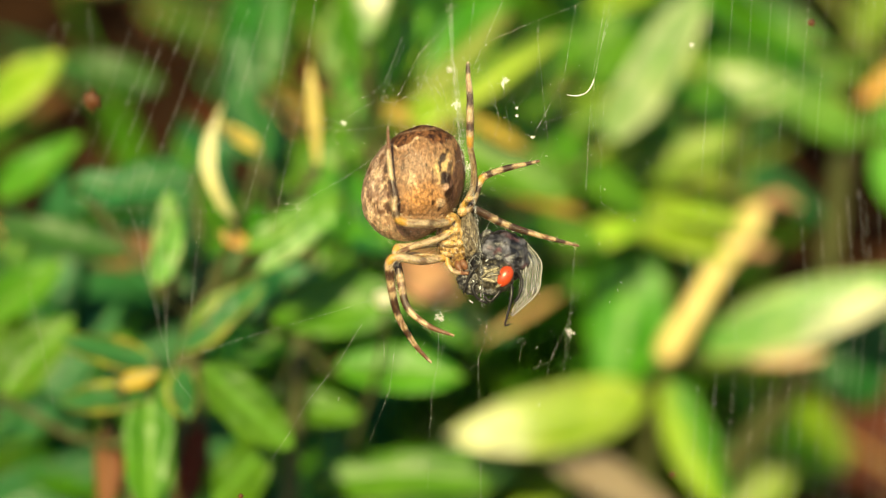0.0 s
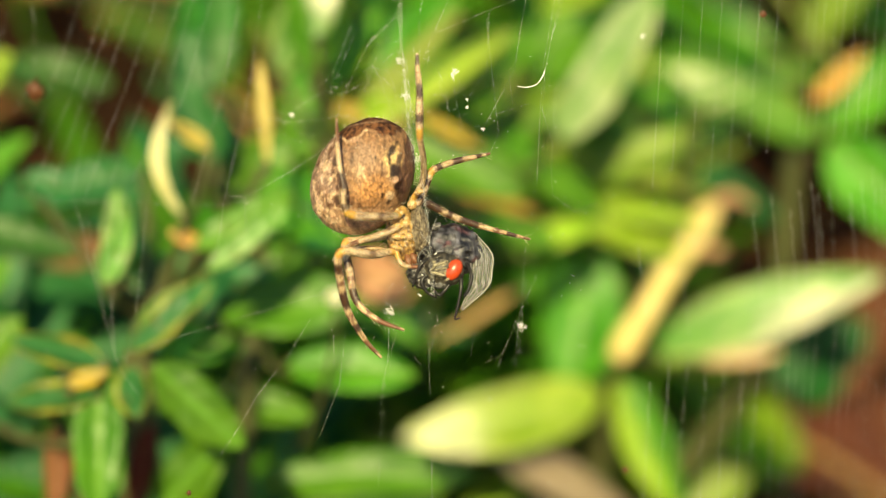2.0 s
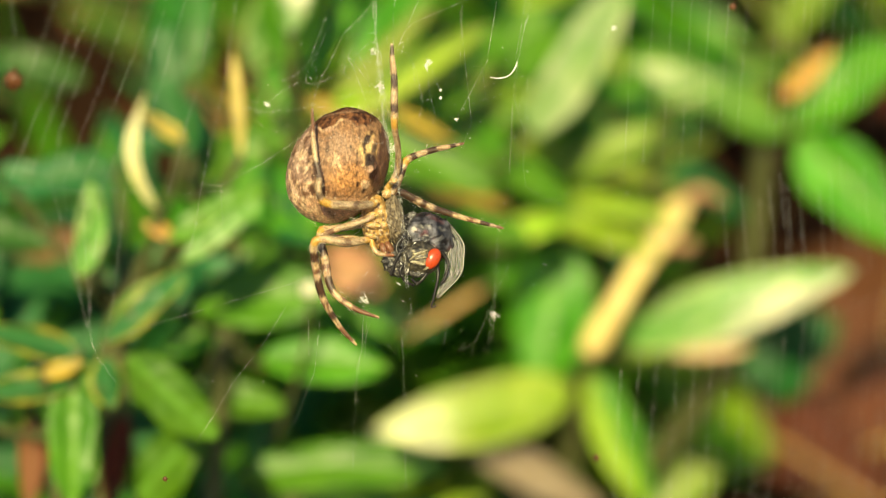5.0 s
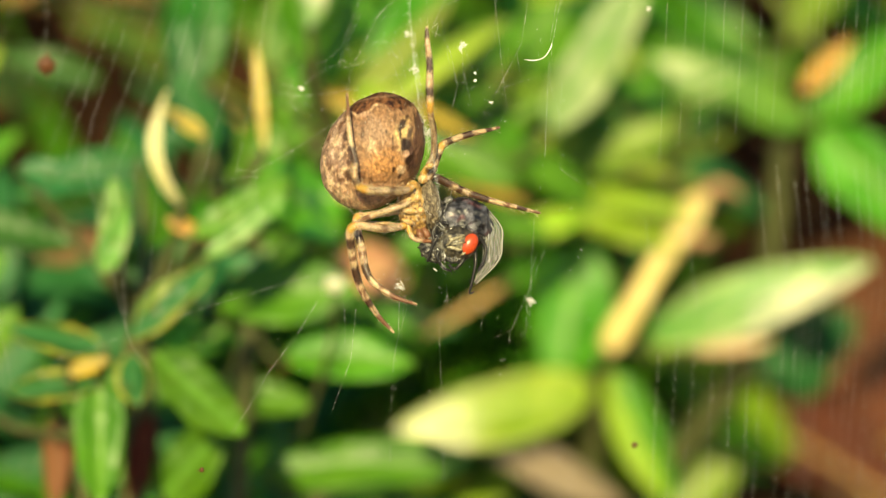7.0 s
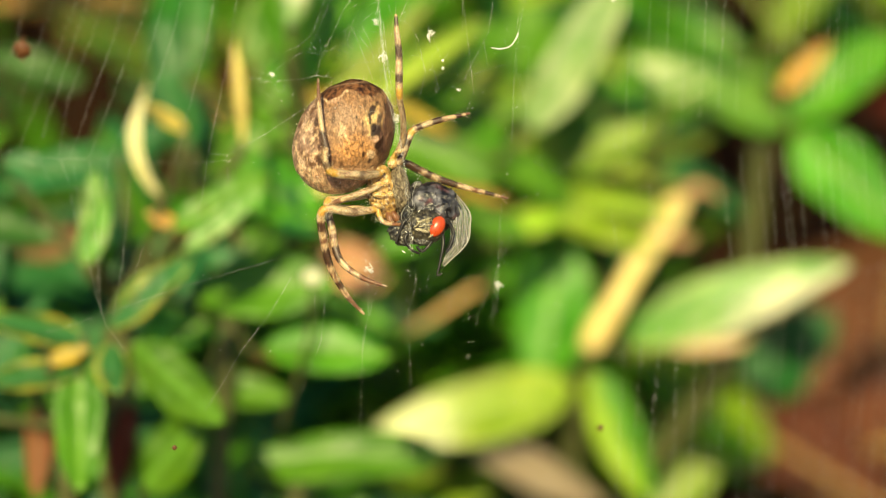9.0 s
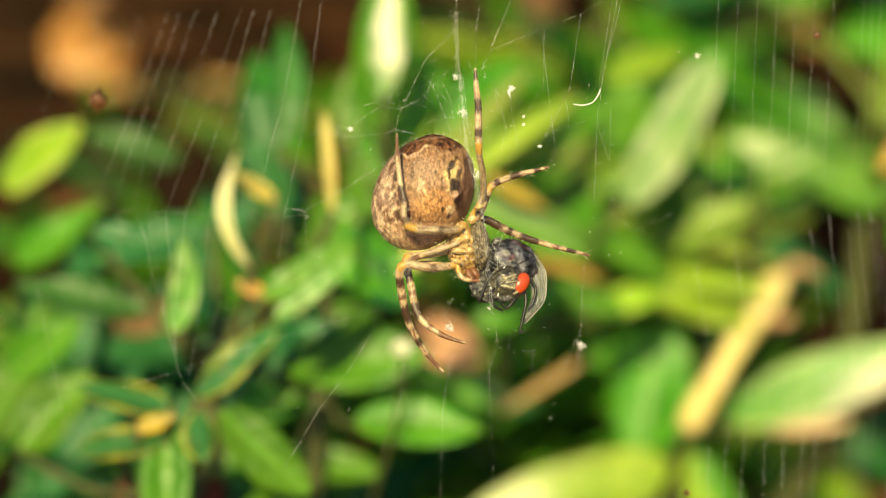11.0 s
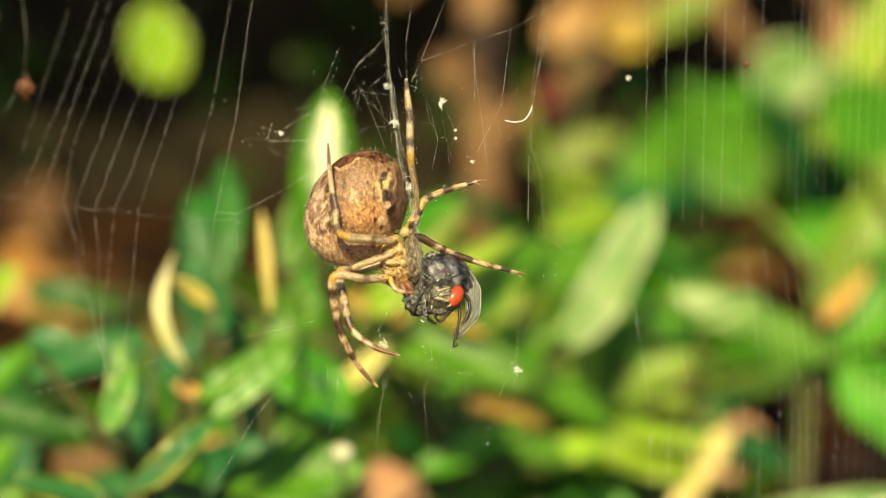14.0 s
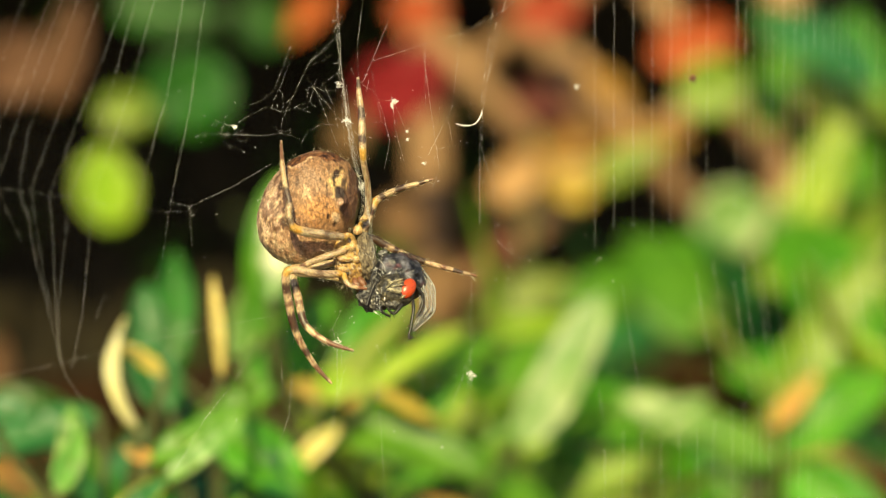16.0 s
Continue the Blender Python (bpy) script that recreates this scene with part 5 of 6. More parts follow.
# << tufts


def dropline():
    """The bundle of strands on which the spider hangs, frayed along its length."""
    way = [Vector(p) for p in ((-0.00002, -0.01781, 0.28267), (0.00006, -0.01776, 0.28108), (0.00022, -0.01767, 0.27868), (0.00044, -0.01753, 0.27586), (0.00091, -0.02085, 0.27300), (0.00155, -0.02047, 0.27010), (0.00204, -0.02138, 0.26759), (0.00238, -0.02117, 0.26384), (0.00259, -0.02105, 0.26132))]
    rnd = random.Random(61)
    for k in range(4):
        first = rnd.choice((0, 0, 0, 1, 2, 3))
        last = rnd.choice((5, 6, 7, 8, 8, 8))
        pts = [p + Vector((rnd.gauss(0, 0.00007), rnd.gauss(0, 0.00006), rnd.gauss(0, 0.0002))) for p in way[first:last + 1]]
        r = rnd.uniform(0.000002, 0.0000045)
        part("silk_strand", tube(bmesh.new(), pts, [(1.3 if k < 2 else 1.8) * r] * len(pts), 5, 5), SILK if k < 2 else FINE, web)
    bm = bmesh.new()
    for _ in range(80):
        k = rnd.randrange(len(way) - 1)
        p = way[k].lerp(way[k + 1], rnd.random()) + Vector((rnd.gauss(0, 0.00012), rnd.gauss(0, 0.0001), 0))
        d = Vector((rnd.gauss(0, 0.00022), rnd.gauss(0, 0.00012), rnd.gauss(0, 0.0003)))
        tube(bm, [p, p + 0.5 * d + Vector((rnd.gauss(0, 0.00008), 0, 0)), p + d], [0.000008, 0.000006, 0.000003], 4, 2)
    tagged(part("frayed_silk", bm, FINE, web), kind="stuff")


def loose_silk():
    """Curled ends of broken threads, each tangle round its own place in the sheet."""
    rnd = random.Random(62)
    bm = bmesh.new()
    for at, size, count in (((-0.00055, -0.01803, 0.27633), 0.00189, 9), ((-0.00132, -0.01849, 0.27758), 0.00168, 6), ((0.00056, -0.01737, 0.27141), 0.00105, 9), ((0.00130, -0.01692, 0.27861), 0.00084, 3),
                              ((0.00349, -0.01561, 0.27563), 0.00126, 6), ((0.00407, -0.01526, 0.27314), 0.00126, 4), ((0.00508, -0.01465, 0.27141), 0.00105, 5), ((0.00590, -0.01416, 0.27010), 0.00050, 4),
                              ((-0.00568, -0.02111, 0.27493), 0.00252, 7), ((-0.00332, -0.01969, 0.27614), 0.00126, 5), ((-0.00889, -0.02304, 0.27557), 0.00059, 5), ((-0.00796, -0.02248, 0.27511), 0.00059, 4),
                              ((-0.00048, -0.01799, 0.26005), 0.00092, 8), ((0.00010, -0.01764, 0.25831), 0.00067, 4), ((0.00915, -0.01221, 0.25577), 0.00067, 5), ((0.00869, -0.01249, 0.25411), 0.00084, 3),
                              ((0.00505, -0.01467, 0.25551), 0.00105, 4), ((0.00236, -0.01628, 0.25800), 0.00105, 4), ((0.00979, -0.01183, 0.27517), 0.00059, 4), ((0.00760, -0.01314, 0.25342), 0.00084, 3),
                              ((-0.00167, -0.01870, 0.27959), 0.00126, 4), ((0.00295, -0.01593, 0.26791), 0.00092, 6), ((0.00256, -0.01617, 0.26918), 0.00067, 5), ((-0.00647, -0.02158, 0.27401), 0.00126, 3)):
        for _ in range((count + 2) // 3):
            p = Vector(at) + Vector((rnd.gauss(0, 0.6), rnd.gauss(0, 0.25), rnd.gauss(0, 0.6))) * size
            turn, step, pts = rnd.uniform(0, 6.28), size * rnd.uniform(0.12, 0.3), [p]
            bend = rnd.gauss(0, 0.35)
            for _ in range(rnd.randrange(3, 8)):
                turn += bend + rnd.gauss(0, 0.35)
                p = p + step * Vector((math.cos(turn), rnd.gauss(0, 0.3), math.sin(turn)))
                pts.append(p)
            r = rnd.uniform(0.0000025, 0.0000055)
            tube(bm, pts, [r] * len(pts), 4, 3)
    tagged(part("loose_silk", bm, FINE, web), kind="stuff")


dropline()
loose_silk()


# ---- small remains caught in the web ----
HUSK, nt_k, b_k = material("dry_husk", 0.35)
nt_k.links.new(ramp(nt_k, noise_node(nt_k, 4000, 3), [(0.35, (0.03, 0.012, 0.006)), (0.7, (0.24, 0.10, 0.04))]), b_k.inputs["Base Color"])


def husk(at, size, seed, label):
    """A dried scrap of prey: a dented body with a few bent legs."""
    rnd = random.Random(seed)
    remains = thing("insect_remains", at, label, "insect remains")
    bm = bmesh.new()
    bmesh.ops.create_icosphere(bm, subdivisions=3, radius=1.0)
    for v in bm.verts:
        n = v.co.normalized()
        v.co = Vector(at) + size * Vector((n.x, 0.8 * n.y, 1.1 * n.z)) * (1 + 0.35 * noise.noise(n * 2 + Vector((seed, 0, 0))))
    part("body", bm, HUSK, remains)
    for _ in range(4):
        d = Vector([rnd.gauss(0, 1) for _ in range(3)]).normalized()
        e = Vector([rnd.gauss(0, 1) for _ in range(3)]).normalized()
        p = Vector(at) + d * size * 0.7
        part("leg", tube(bmesh.new(), [p, p + d * size * 0.9, p + d * size * 0.9 + e * size * 0.9], [size * 0.12, size * 0.1, size * 0.05], 5, 3), HUSK, remains)


# >> husks
husk((-0.02283, -0.03213, 0.27977), 0.000536, 1, "tiny brown husk of an insect hung in the web")
husk((0.01829, -0.00583, 0.24067), 0.000206, 2, "minute black gnat stuck to a silk thread")
husk((-0.01464, -0.02558, 0.24836), 0.000165, 3, "minute black gnat stuck to a silk thread")
husk((0.02800, -0.00000, 0.27676), 0.000247, 4, "minute black gnat stuck to a silk thread")
# << husks


# ---- the spider ----
UNIT = 4.12e-5     # metres in one unit: a camera pixel's width at the spider's distance
# Turned to the camera's first pose; parts are shaped to fit its view.
REST = Matrix(((0.99995, -0.00940, 0.00360, -0.00220), (0.00668, 0.35260, -0.93575, -0.01450), (0.00752, 0.93573, 0.35264, 0.26817), (0, 0, 0, 1)))
spider = tagged(new("garden_spider"), "brown garden spider with banded legs feeding in its web", "spider")
spider.matrix_basis = REST


def own(name, bm, mat, parent, label=""):
    """A part whose mesh is in its thing's own space."""
    ob = part(name, bm, mat)
    ob.parent = parent
    return tagged(ob, label)


def attribute_material(name, rough, grain_scale, grain=0.35, spec=0.5, coat=0.0, glow=0.0):
    m, nt, b = material(name, rough, 0, spec)
    a = nt.nodes.new("ShaderNodeAttribute")
    a.attribute_name = "tone"
    co = nt.nodes.new("ShaderNodeTexCoord").outputs["Object"]
    g = ramp(nt, noise_node(nt, grain_scale, 5, co, 0.7), [(0.3, (1 - grain, 1 - grain, 1 - grain)), (0.7, (1 + 0.3 * grain, 1 + 0.3 * grain, 1 + 0.3 * grain))])
    nt.links.new(mix(nt, a.outputs["Color"], g, 1.0, "MULTIPLY"), b.inputs["Base Color"])
    comb = nt.nodes.new("ShaderNodeMapping")
    comb.inputs["Scale"].default_value, comb.inputs["Rotation"].default_value = (2.6, 0.45, 1.0), (0, 0, 0.35)
    nt.links.new(co, comb.inputs[0])
    hairs = noise_node(nt, grain_scale * 0.8, 4, comb.outputs[0], 0.65)
    tinted = mix(nt, b.inputs["Base Color"].links[0].from_socket, ramp(nt, hairs, [(0.34, (0.55, 0.52, 0.50)), (0.5, (1, 1, 1)), (0.68, (1.55, 1.5, 1.45))]), 0.7, "MULTIPLY")
    nt.links.new(tinted, b.inputs["Base Color"])
    bump(nt, b, maths(nt, "ADD", hairs, noise_node(nt, grain_scale * 0.3, 3, co)), 0.8, 0.00010)
    b.inputs["Coat Weight"].default_value = coat
    b.inputs["Coat Roughness"].default_value = 0.3
    b.inputs["Subsurface Weight"].default_value = glow
    b.inputs["Subsurface Radius"].default_value = (0.00030, 0.00016, 0.00006)
    return m


SKIN = attribute_material("spider_skin", 0.42, 9000, 0.3, 0.5)
LEGSKIN = attribute_material("spider_leg", 0.34, 11000, 0.4, 0.5, 0.5, 0.35)
HAIR, _, b_h = material("pale_hair", 0.5)
b_h.inputs["Base Color"].default_value = (0.86, 0.76, 0.56, 1)


def lerp3(a, b, s):
    s = max(0.0, min(1.0, s))
    return tuple(p + (q - p) * s for p, q in zip(a, b))


def blob(centre, radii, turn=0.0, segs=40, rings=28, colour=None, bulge=None):
    """An egg-shaped body in units, with a colour for each place on it."""
    bm = bmesh.new()
    lay = bm.verts.layers.float_color.new("tone")
    bmesh.ops.create_uvsphere(bm, u_segments=segs, v_segments=rings, radius=1.0)
    rot = Matrix.Rotation(radians(turn), 3, "Z")
    for v in bm.verts:
        n = v.co.normalized()
        p = rot @ Vector((n.x * radii[0], n.y * radii[1], n.z * radii[2]))
        if bulge:
            p *= bulge(n)
        d = p.normalized()
        v[lay] = (*(colour(d) if callable(colour) else colour or (0.3, 0.2, 0.1)), 1)
        v.co = (p + Vector(centre)) * UNIT
    return bm


def nz(p, s):
    return noise.noise(Vector(p) * s)


def patch(c, col, d, u, w, ru, rw, strength=1.0, fray=0.5):
    """Lays a frayed patch of another colour on a place of the body."""
    q = math.hypot((d[0] - u) / ru, (d[1] - w) / rw)
    f = nz((d[0] + u, d[1] + w, d[2]), 6.0) + 0.45 * nz((d[0] - u, d[1], d[2]), 17.0)
    if q > 1.25:
        return c
    return lerp3(c, col, strength * min(1.0, max(0.0, 2.2 * (1 - q) + 1.6 * fray * f)) * min(1.0, 4 * (1.25 - q)))


def abdomen_colour(d):
    x, y, z = d
    n1, n2, n3 = nz(d, 3.0), nz((x * 2, y, z), 9.0), nz((x + 5, y, z), 22.0)
    n4 = nz((x, y + 7, z), 44.0)
    fibre = nz((x * 9 + 2 + 2 * y, y * 1.6, z), 3.2) + 0.3 * nz((x * 16 + 2, y * 3, z), 3.5)
    net = abs(nz((x, y, z + 2), 11.0)) + 0.6 * abs(nz((x + 3, y, z), 23.0))
    tan, orange, brown, umber = (0.35, 0.21, 0.11), (0.46, 0.24, 0.085), (0.19, 0.09, 0.042), (0.06, 0.022, 0.011)
    cream, pink, grey, straw = (0.66, 0.50, 0.32), (0.45, 0.29, 0.20), (0.37, 0.255, 0.17), (0.64, 0.47, 0.20)
    c = lerp3(tan, brown, 0.15 + 0.9 * n1 + 0.8 * n2)
    # grey-brown streaked saddle above, orange netted field below
    c = patch(c, lerp3(grey, brown, 0.3 + 1.3 * fibre), d, -0.06, 0.38, 0.42, 0.34, 1.0)
    c = patch(c, lerp3(orange, brown, 1.0 - 3.4 * net), d, 0.16, -0.28, 0.46, 0.36, 0.95)
    # Cream streaks and spot paint the shine on the abdomen's centre.
    c = lerp3(c, cream, 1.1 * (fibre + 0.02) * max(0.0, 1 - math.hypot((x + 0.02) / 0.40, (y - 0.22) / 0.46)))
    c = patch(c, cream, d, -0.08, 0.04, 0.12, 0.14, 0.45, 0.9)
    c = patch(c, umber, d, -0.26, 0.38, 0.07, 0.16, 0.45, 0.9)
    # dark glossy cap with a pale scalloped edge and a highlight arc painted on it
    edge = 0.76 + 0.06 * math.sin(9 * x + 1.2) + 0.05 * nz((x + 2, 0.5, 0.3), 7.0) - 0.05 * abs(x) + 0.05 * n1
    if y > edge - 0.02:
        c = lerp3(umber, (0.24, 0.11, 0.045), 0.62 + 1.2 * n2 + 0.8 * n3 - 2.6 * (y - edge - 0.1))
        c = lerp3(c, (0.34, 0.22, 0.14), 0.8 * (1 - abs(y - 0.93 + 0.1 * x * x) / 0.022))
    c = lerp3(c, cream, 0.9 * (1 - abs(y - edge + 0.01) / 0.035) * (0.9 if x < 0.05 else 0.3))
    c = patch(c, pink, d, -0.20, 0.68, 0.16, 0.06, 0.7)
    # grey-brown left flank, with a dark strip and patch along its border and a pale rim below
    left = -0.50 + 0.10 * n2 - 0.10 * y
    if x < left:
        c = lerp3((0.34, 0.225, 0.165), brown, 0.2 + 1.1 * n1 + 0.9 * n2 + 0.3 * n3)
        c = lerp3(c, (0.58, 0.43, 0.33), 2.2 * (nz((x + 8, y, z), 8.0) + 0.3 * n4 - 0.02))
        c = lerp3(c, cream, 1.5 * (nz((x, y + 4, z), 7.0) + 0.4 * n3 + 0.02) * (1.0 if y < 0.3 else 0.3))
        c = lerp3(c, umber, 0.7 * (y - 0.35) + 0.3 * n2)
    c = patch(c, (0.09, 0.03, 0.014), d, -0.50, -0.02, 0.09, 0.34, 0.95, 0.7)
    c = patch(c, umber, d, -0.46, -0.42, 0.09, 0.14, 0.75, 0.7)
    # straw flank marks with dark spots between them
    c = patch(c, straw, d, 0.52, 0.28, 0.20, 0.32, 0.8, 0.7)
    if x > 0.32:
        spots = nz((x, y * 0.8 + 3, z), 7.5) + 0.35 * n3
        c = lerp3(c, umber, 2.6 * (spots - 0.16) * (1.0 if y < 0.6 else 0.3))
    c = patch(c, umber, d, 0.60, 0.10, 0.13, 0.17, 1.0, 0.5)
    c = patch(c, umber, d, 0.70, -0.24, 0.12, 0.26, 1.0, 0.5)
    c = patch(c, umber, d, 0.50, 0.46, 0.07, 0.10, 0.9, 0.6)
    c = patch(c, umber, d, 0.66, 0.30, 0.06, 0.12, 0.9, 0.6)
    c = patch(c, umber, d, -0.58, 0.28, 0.07, 0.16, 0.8, 0.6)
    c = patch(c, (0.60, 0.40, 0.28), d, 0.60, -0.09, 0.07, 0.08, 1.0, 0.5)
    c = patch(c, cream, d, 0.52, -0.40, 0.10, 0.10, 0.7, 0.9)
    if x > 0.73 + 0.06 * n2:
        c = lerp3(c, (0.13, 0.065, 0.05), 0.8 + n3)
    # brown belly end with a pale lower rim
    if y < -0.64 + 0.07 * n2 - 0.1 * x:
        c = lerp3((0.46, 0.29, 0.18), umber, 0.15 + 1.2 * n2 + 0.4 * n3)
        c = lerp3(c, cream, 1.2 * (n2 + 0.4 * n3 - 0.1))
    rim = x * -0.62 + y * -0.78
    c = lerp3(c, cream, 7.0 * max(0.0, rim - 0.80) * (0.6 + 1.6 * n2))
    light = (0.3 * c[0] + 0.6 * c[1] + 0.1 * c[2]) / 0.20
    return tuple(max(0.004, v * k * min(light, 1.7) ** 0.42 * (1 + 0.5 * n3 + 0.45 * n4 + 0.5 * fibre)) for v, k in zip(c, (1.02, 0.96, 0.92)))


def belly(n):
    low = max(0.0, -0.72 * n.x - 0.69 * n.y)
    return 1 + 0.085 * low ** 3 - 0.03 * max(0.0, n.x) ** 2 + 0.022 * nz(n, 3.5) + 0.009 * nz(n, 11)


abdomen = own("abdomen", blob((-1, 2, 22), (84, 106, 86), -27, 210, 160, abdomen_colour, belly), SKIN, spider, "mottled brown abdomen with a dark crown and yellow flank marks")


def bristles(parent, centre, radii, turn, count, length, seed, name="hair"):
    """Fine pale hairs standing on a body."""
    rnd = random.Random(seed)
    bm = bmesh.new()
    rot = Matrix.Rotation(radians(turn), 3, "Z")
    for _ in range(count):
        n = Vector((rnd.gauss(0, 1), rnd.gauss(0, 1), rnd.gauss(0, 1))).normalized()
        if n.z > 0.25 and rnd.random() < 0.97:
            continue
        p = rot @ Vector((n.x * radii[0], n.y * radii[1], n.z * radii[2])) + Vector(centre)
        out = ((rot @ n) + Vector([rnd.uniform(-0.6, 0.6) for _ in range(3)])).normalized()
        ln = length * rnd.uniform(0.3, 1.5)
        tube(bm, [p * UNIT, (p + out * ln * 0.5 + Vector((0, -0.06 * ln, 0))) * UNIT, (p + out * ln + Vector((0, -0.2 * ln, 0))) * UNIT], [0.17 * UNIT, 0.13 * UNIT, 0.05 * UNIT], 4, 1)
    return tagged(own(name, bm, HAIR, parent), kind="stuff")


bristles(abdomen, (-1, 2, 22), (85, 107, 87), -27, 1100, 7.5, 21)

# dark rings, yellow joints, grey streaked thighs and brown feet
PALE_LEG = (0.72, 0.54, 0.33)
D, Y, G, BROWN = (0.045, 0.013, 0.007), (0.66, 0.38, 0.06), (0.62, 0.48, 0.31), (0.20, 0.085, 0.045)


def limb(points, radii, bands, seed, name="leg", label="", spines=60, base=PALE_LEG):
    """A jointed leg with brown rings: bands give start, end and colour along its length from 0 to 1."""
    rnd = random.Random(seed)
    bm = bmesh.new()
    lay = bm.verts.layers.float_color.new("tone")
    pts = [Vector(p) * UNIT for p in points]
    tube(bm, pts, [0.68 * r * UNIT for r in radii], 16, 12)
    run = [0.0]
    for a, b in zip(pts, pts[1:]):
        run.append(run[-1] + (b - a).length)
    rings = (len(pts) - 1) * 12 + 1
    bm.verts.ensure_lookup_table()
    centres = []
    for i in range(rings):
        seg, part_of = min(i // 12, len(pts) - 2), (i - 12 * min(i // 12, len(pts) - 2)) / 12
        s = (run[seg] + (run[seg + 1] - run[seg]) * part_of) / run[-1]
        ring = [bm.verts[i * 16 + j] for j in range(16)]
        centre = sum((v.co for v in ring), Vector()) / 16
        centres.append((centre, (ring[0].co - centre).length, s))
        knee = 1 + 0.10 * math.sin(i * 1.3 + seed)
        for j, v in enumerate(ring):
            fibre = noise.noise((math.cos(j * 0.3927) * 2.6, math.sin(j * 0.3927) * 2.6, seed * 3.1 + s * 7)) + 0.5 * noise.noise((math.cos(j * 0.3927) * 6, math.sin(j * 0.3927) * 6, seed + s * 16))
            n = noise.noise(v.co * 9000) + 0.5 * noise.noise(v.co * 26000)
            c = lerp3(base, (0.26, 0.14, 0.07), 0.15 + 1.3 * n + 1.1 * fibre)
            for s0, s1, col in bands:
                inside = min(s - s0, s1 - s) / 0.009 + 1.6 * n
                c = lerp3(c, lerp3(col, (0.20, 0.11, 0.055), 0.25 + 1.5 * fibre + 1.3 * n) if col is G else col, min(inside + 0.5, 0.93))
            v[lay] = (*c, 1)
            v.co = centre + (v.co - centre) * (1 + 0.05 * n) * (0.95 + 0.05 * knee)
    ob = own(name, bm, LEGSKIN, spider, label)
    bm = bmesh.new()
    for _ in range(spines):
        c, r, s = centres[rnd.randrange(4, rings - 3)]
        nxt = centres[min(rings - 1, centres.index((c, r, s)) + 1)][0]
        along = (nxt - c).normalized()
        out = along.orthogonal().normalized()
        out.rotate(Matrix.Rotation(rnd.uniform(0, 6.283), 3, along))
        ln = rnd.uniform(3, 10) * UNIT
        thick = rnd.choice((0.10, 0.14, 0.24))
        tube(bm, [c + out * r * 0.8, c + out * (r + ln * 0.5) + along * ln * 0.5, c + out * (r + ln * 0.8) + along * ln], [thick * UNIT, 0.7 * thick * UNIT, 0.1 * UNIT], 4, 1)
    tagged(own("leg_hair", bm, HAIR, ob), kind="stuff")
    return ob


limb([(80, -40, 15), (98, -10, 30), (100, 28, 66), (94, 60, 100), (93, 76, 112), (93, 98, 116), (93, 143, 120), (90, 178, 123), (89, 208, 124)], [8, 8.5, 8, 8, 9.5, 10, 9, 7, 3.5], [(0.0, 0.07, Y), (0.07, 0.45, G), (0.49, 0.565, Y), (0.60, 0.645, D), (0.735, 0.82, D), (0.93, 0.985, D)], 1)
reaching_leg = limb([(84, -55, 10), (98, -28, 12), (107, -4, 10), (116, 12, 8), (136, 22, 5), (165, 31, 0), (192, 37, -6), (218, 43, -12)], [12, 12, 11.5, 10, 8.5, 8, 6, 3], [(0.0, 0.1, G), (0.10, 0.15, D), (0.15, 0.25, G), (0.25, 0.31, D), (0.35, 0.42, Y), (0.46, 0.515, D), (0.62, 0.72, D), (0.85, 0.91, D), (0.94, 1.0, BROWN)], 2)
limb([(85, -42, -15), (108, -45, -30), (130, -56, -40), (165, -72, -50), (212, -87, -62), (250, -97, -70), (292, -108, -78)], [9, 11, 10.5, 10, 7.5, 6, 3], [(0.0, 0.24, D), (0.24, 0.30, G), (0.30, 0.35, D), (0.35, 0.41, G), (0.41, 0.57, D), (0.70, 0.75, BROWN), (0.80, 0.88, D), (0.92, 1.0, BROWN)], 3)
limb([(58, -66, 72), (30, -70, 104), (-10, -69, 128), (-30, -63, 140), (-37, -44, 147), (-36, -20, 150), (-42, 10, 149), (-46, 50, 142), (-48, 97, 126)], [9, 11.5, 11.5, 10, 8.0, 8.0, 7.0, 6.0, 2.5], [(0.0, 0.05, Y), (0.06, 0.33, G), (0.16, 0.20, (0.16, 0.10, 0.06)), (0.35, 0.43, Y), (0.43, 0.47, (0.12, 0.07, 0.04)), (0.55, 0.66, D), (0.84, 0.97, BROWN)], 4)
limb([(50, -128, 60), (10, -134, 86), (-30, -128, 98), (-46, -136, 97), (-44, -175, 78), (-32, -230, 52), (-4, -280, 30), (26, -314, 18)], [9, 11, 11, 11, 11, 9.5, 7, 3], [(0.0, 0.05, Y), (0.08, 0.24, G), (0.13, 0.17, (0.2, 0.12, 0.07)), (0.30, 0.34, Y), (0.39, 0.44, D), (0.48, 0.51, BROWN), (0.55, 0.65, D), (0.69, 0.71, BROWN), (0.75, 0.80, D), (0.86, 0.96, BROWN)], 5)
limb([(45, -100, 30), (-15, -110, 36), (-36, -116, 42), (-28, -165, 48), (-16, -215, 52), (20, -247, 55), (66, -265, 56)], [10, 10.5, 10.5, 10.5, 9.5, 7.5, 3], [(0.08, 0.2, G), (0.27, 0.31, Y), (0.40, 0.45, D), (0.50, 0.53, BROWN), (0.57, 0.67, D), (0.74, 0.77, BROWN), (0.82, 0.97, BROWN)], 6)
limb([(56, -88, 66), (30, -98, 76), (-6, -110, 70), (-30, -122, 50), (20, -125, 30), (62, -136, 20)], [8, 9, 8, 7, 6, 5], [(0.05, 0.3, G), (0.36, 0.42, BROWN)], 7)
limb([(92, -90, -10), (112, -110, -25), (128, -140, -20), (118, -165, 0)], [9, 9, 7, 4], [(0.2, 0.4, D), (0.6, 0.8, D)], 8)
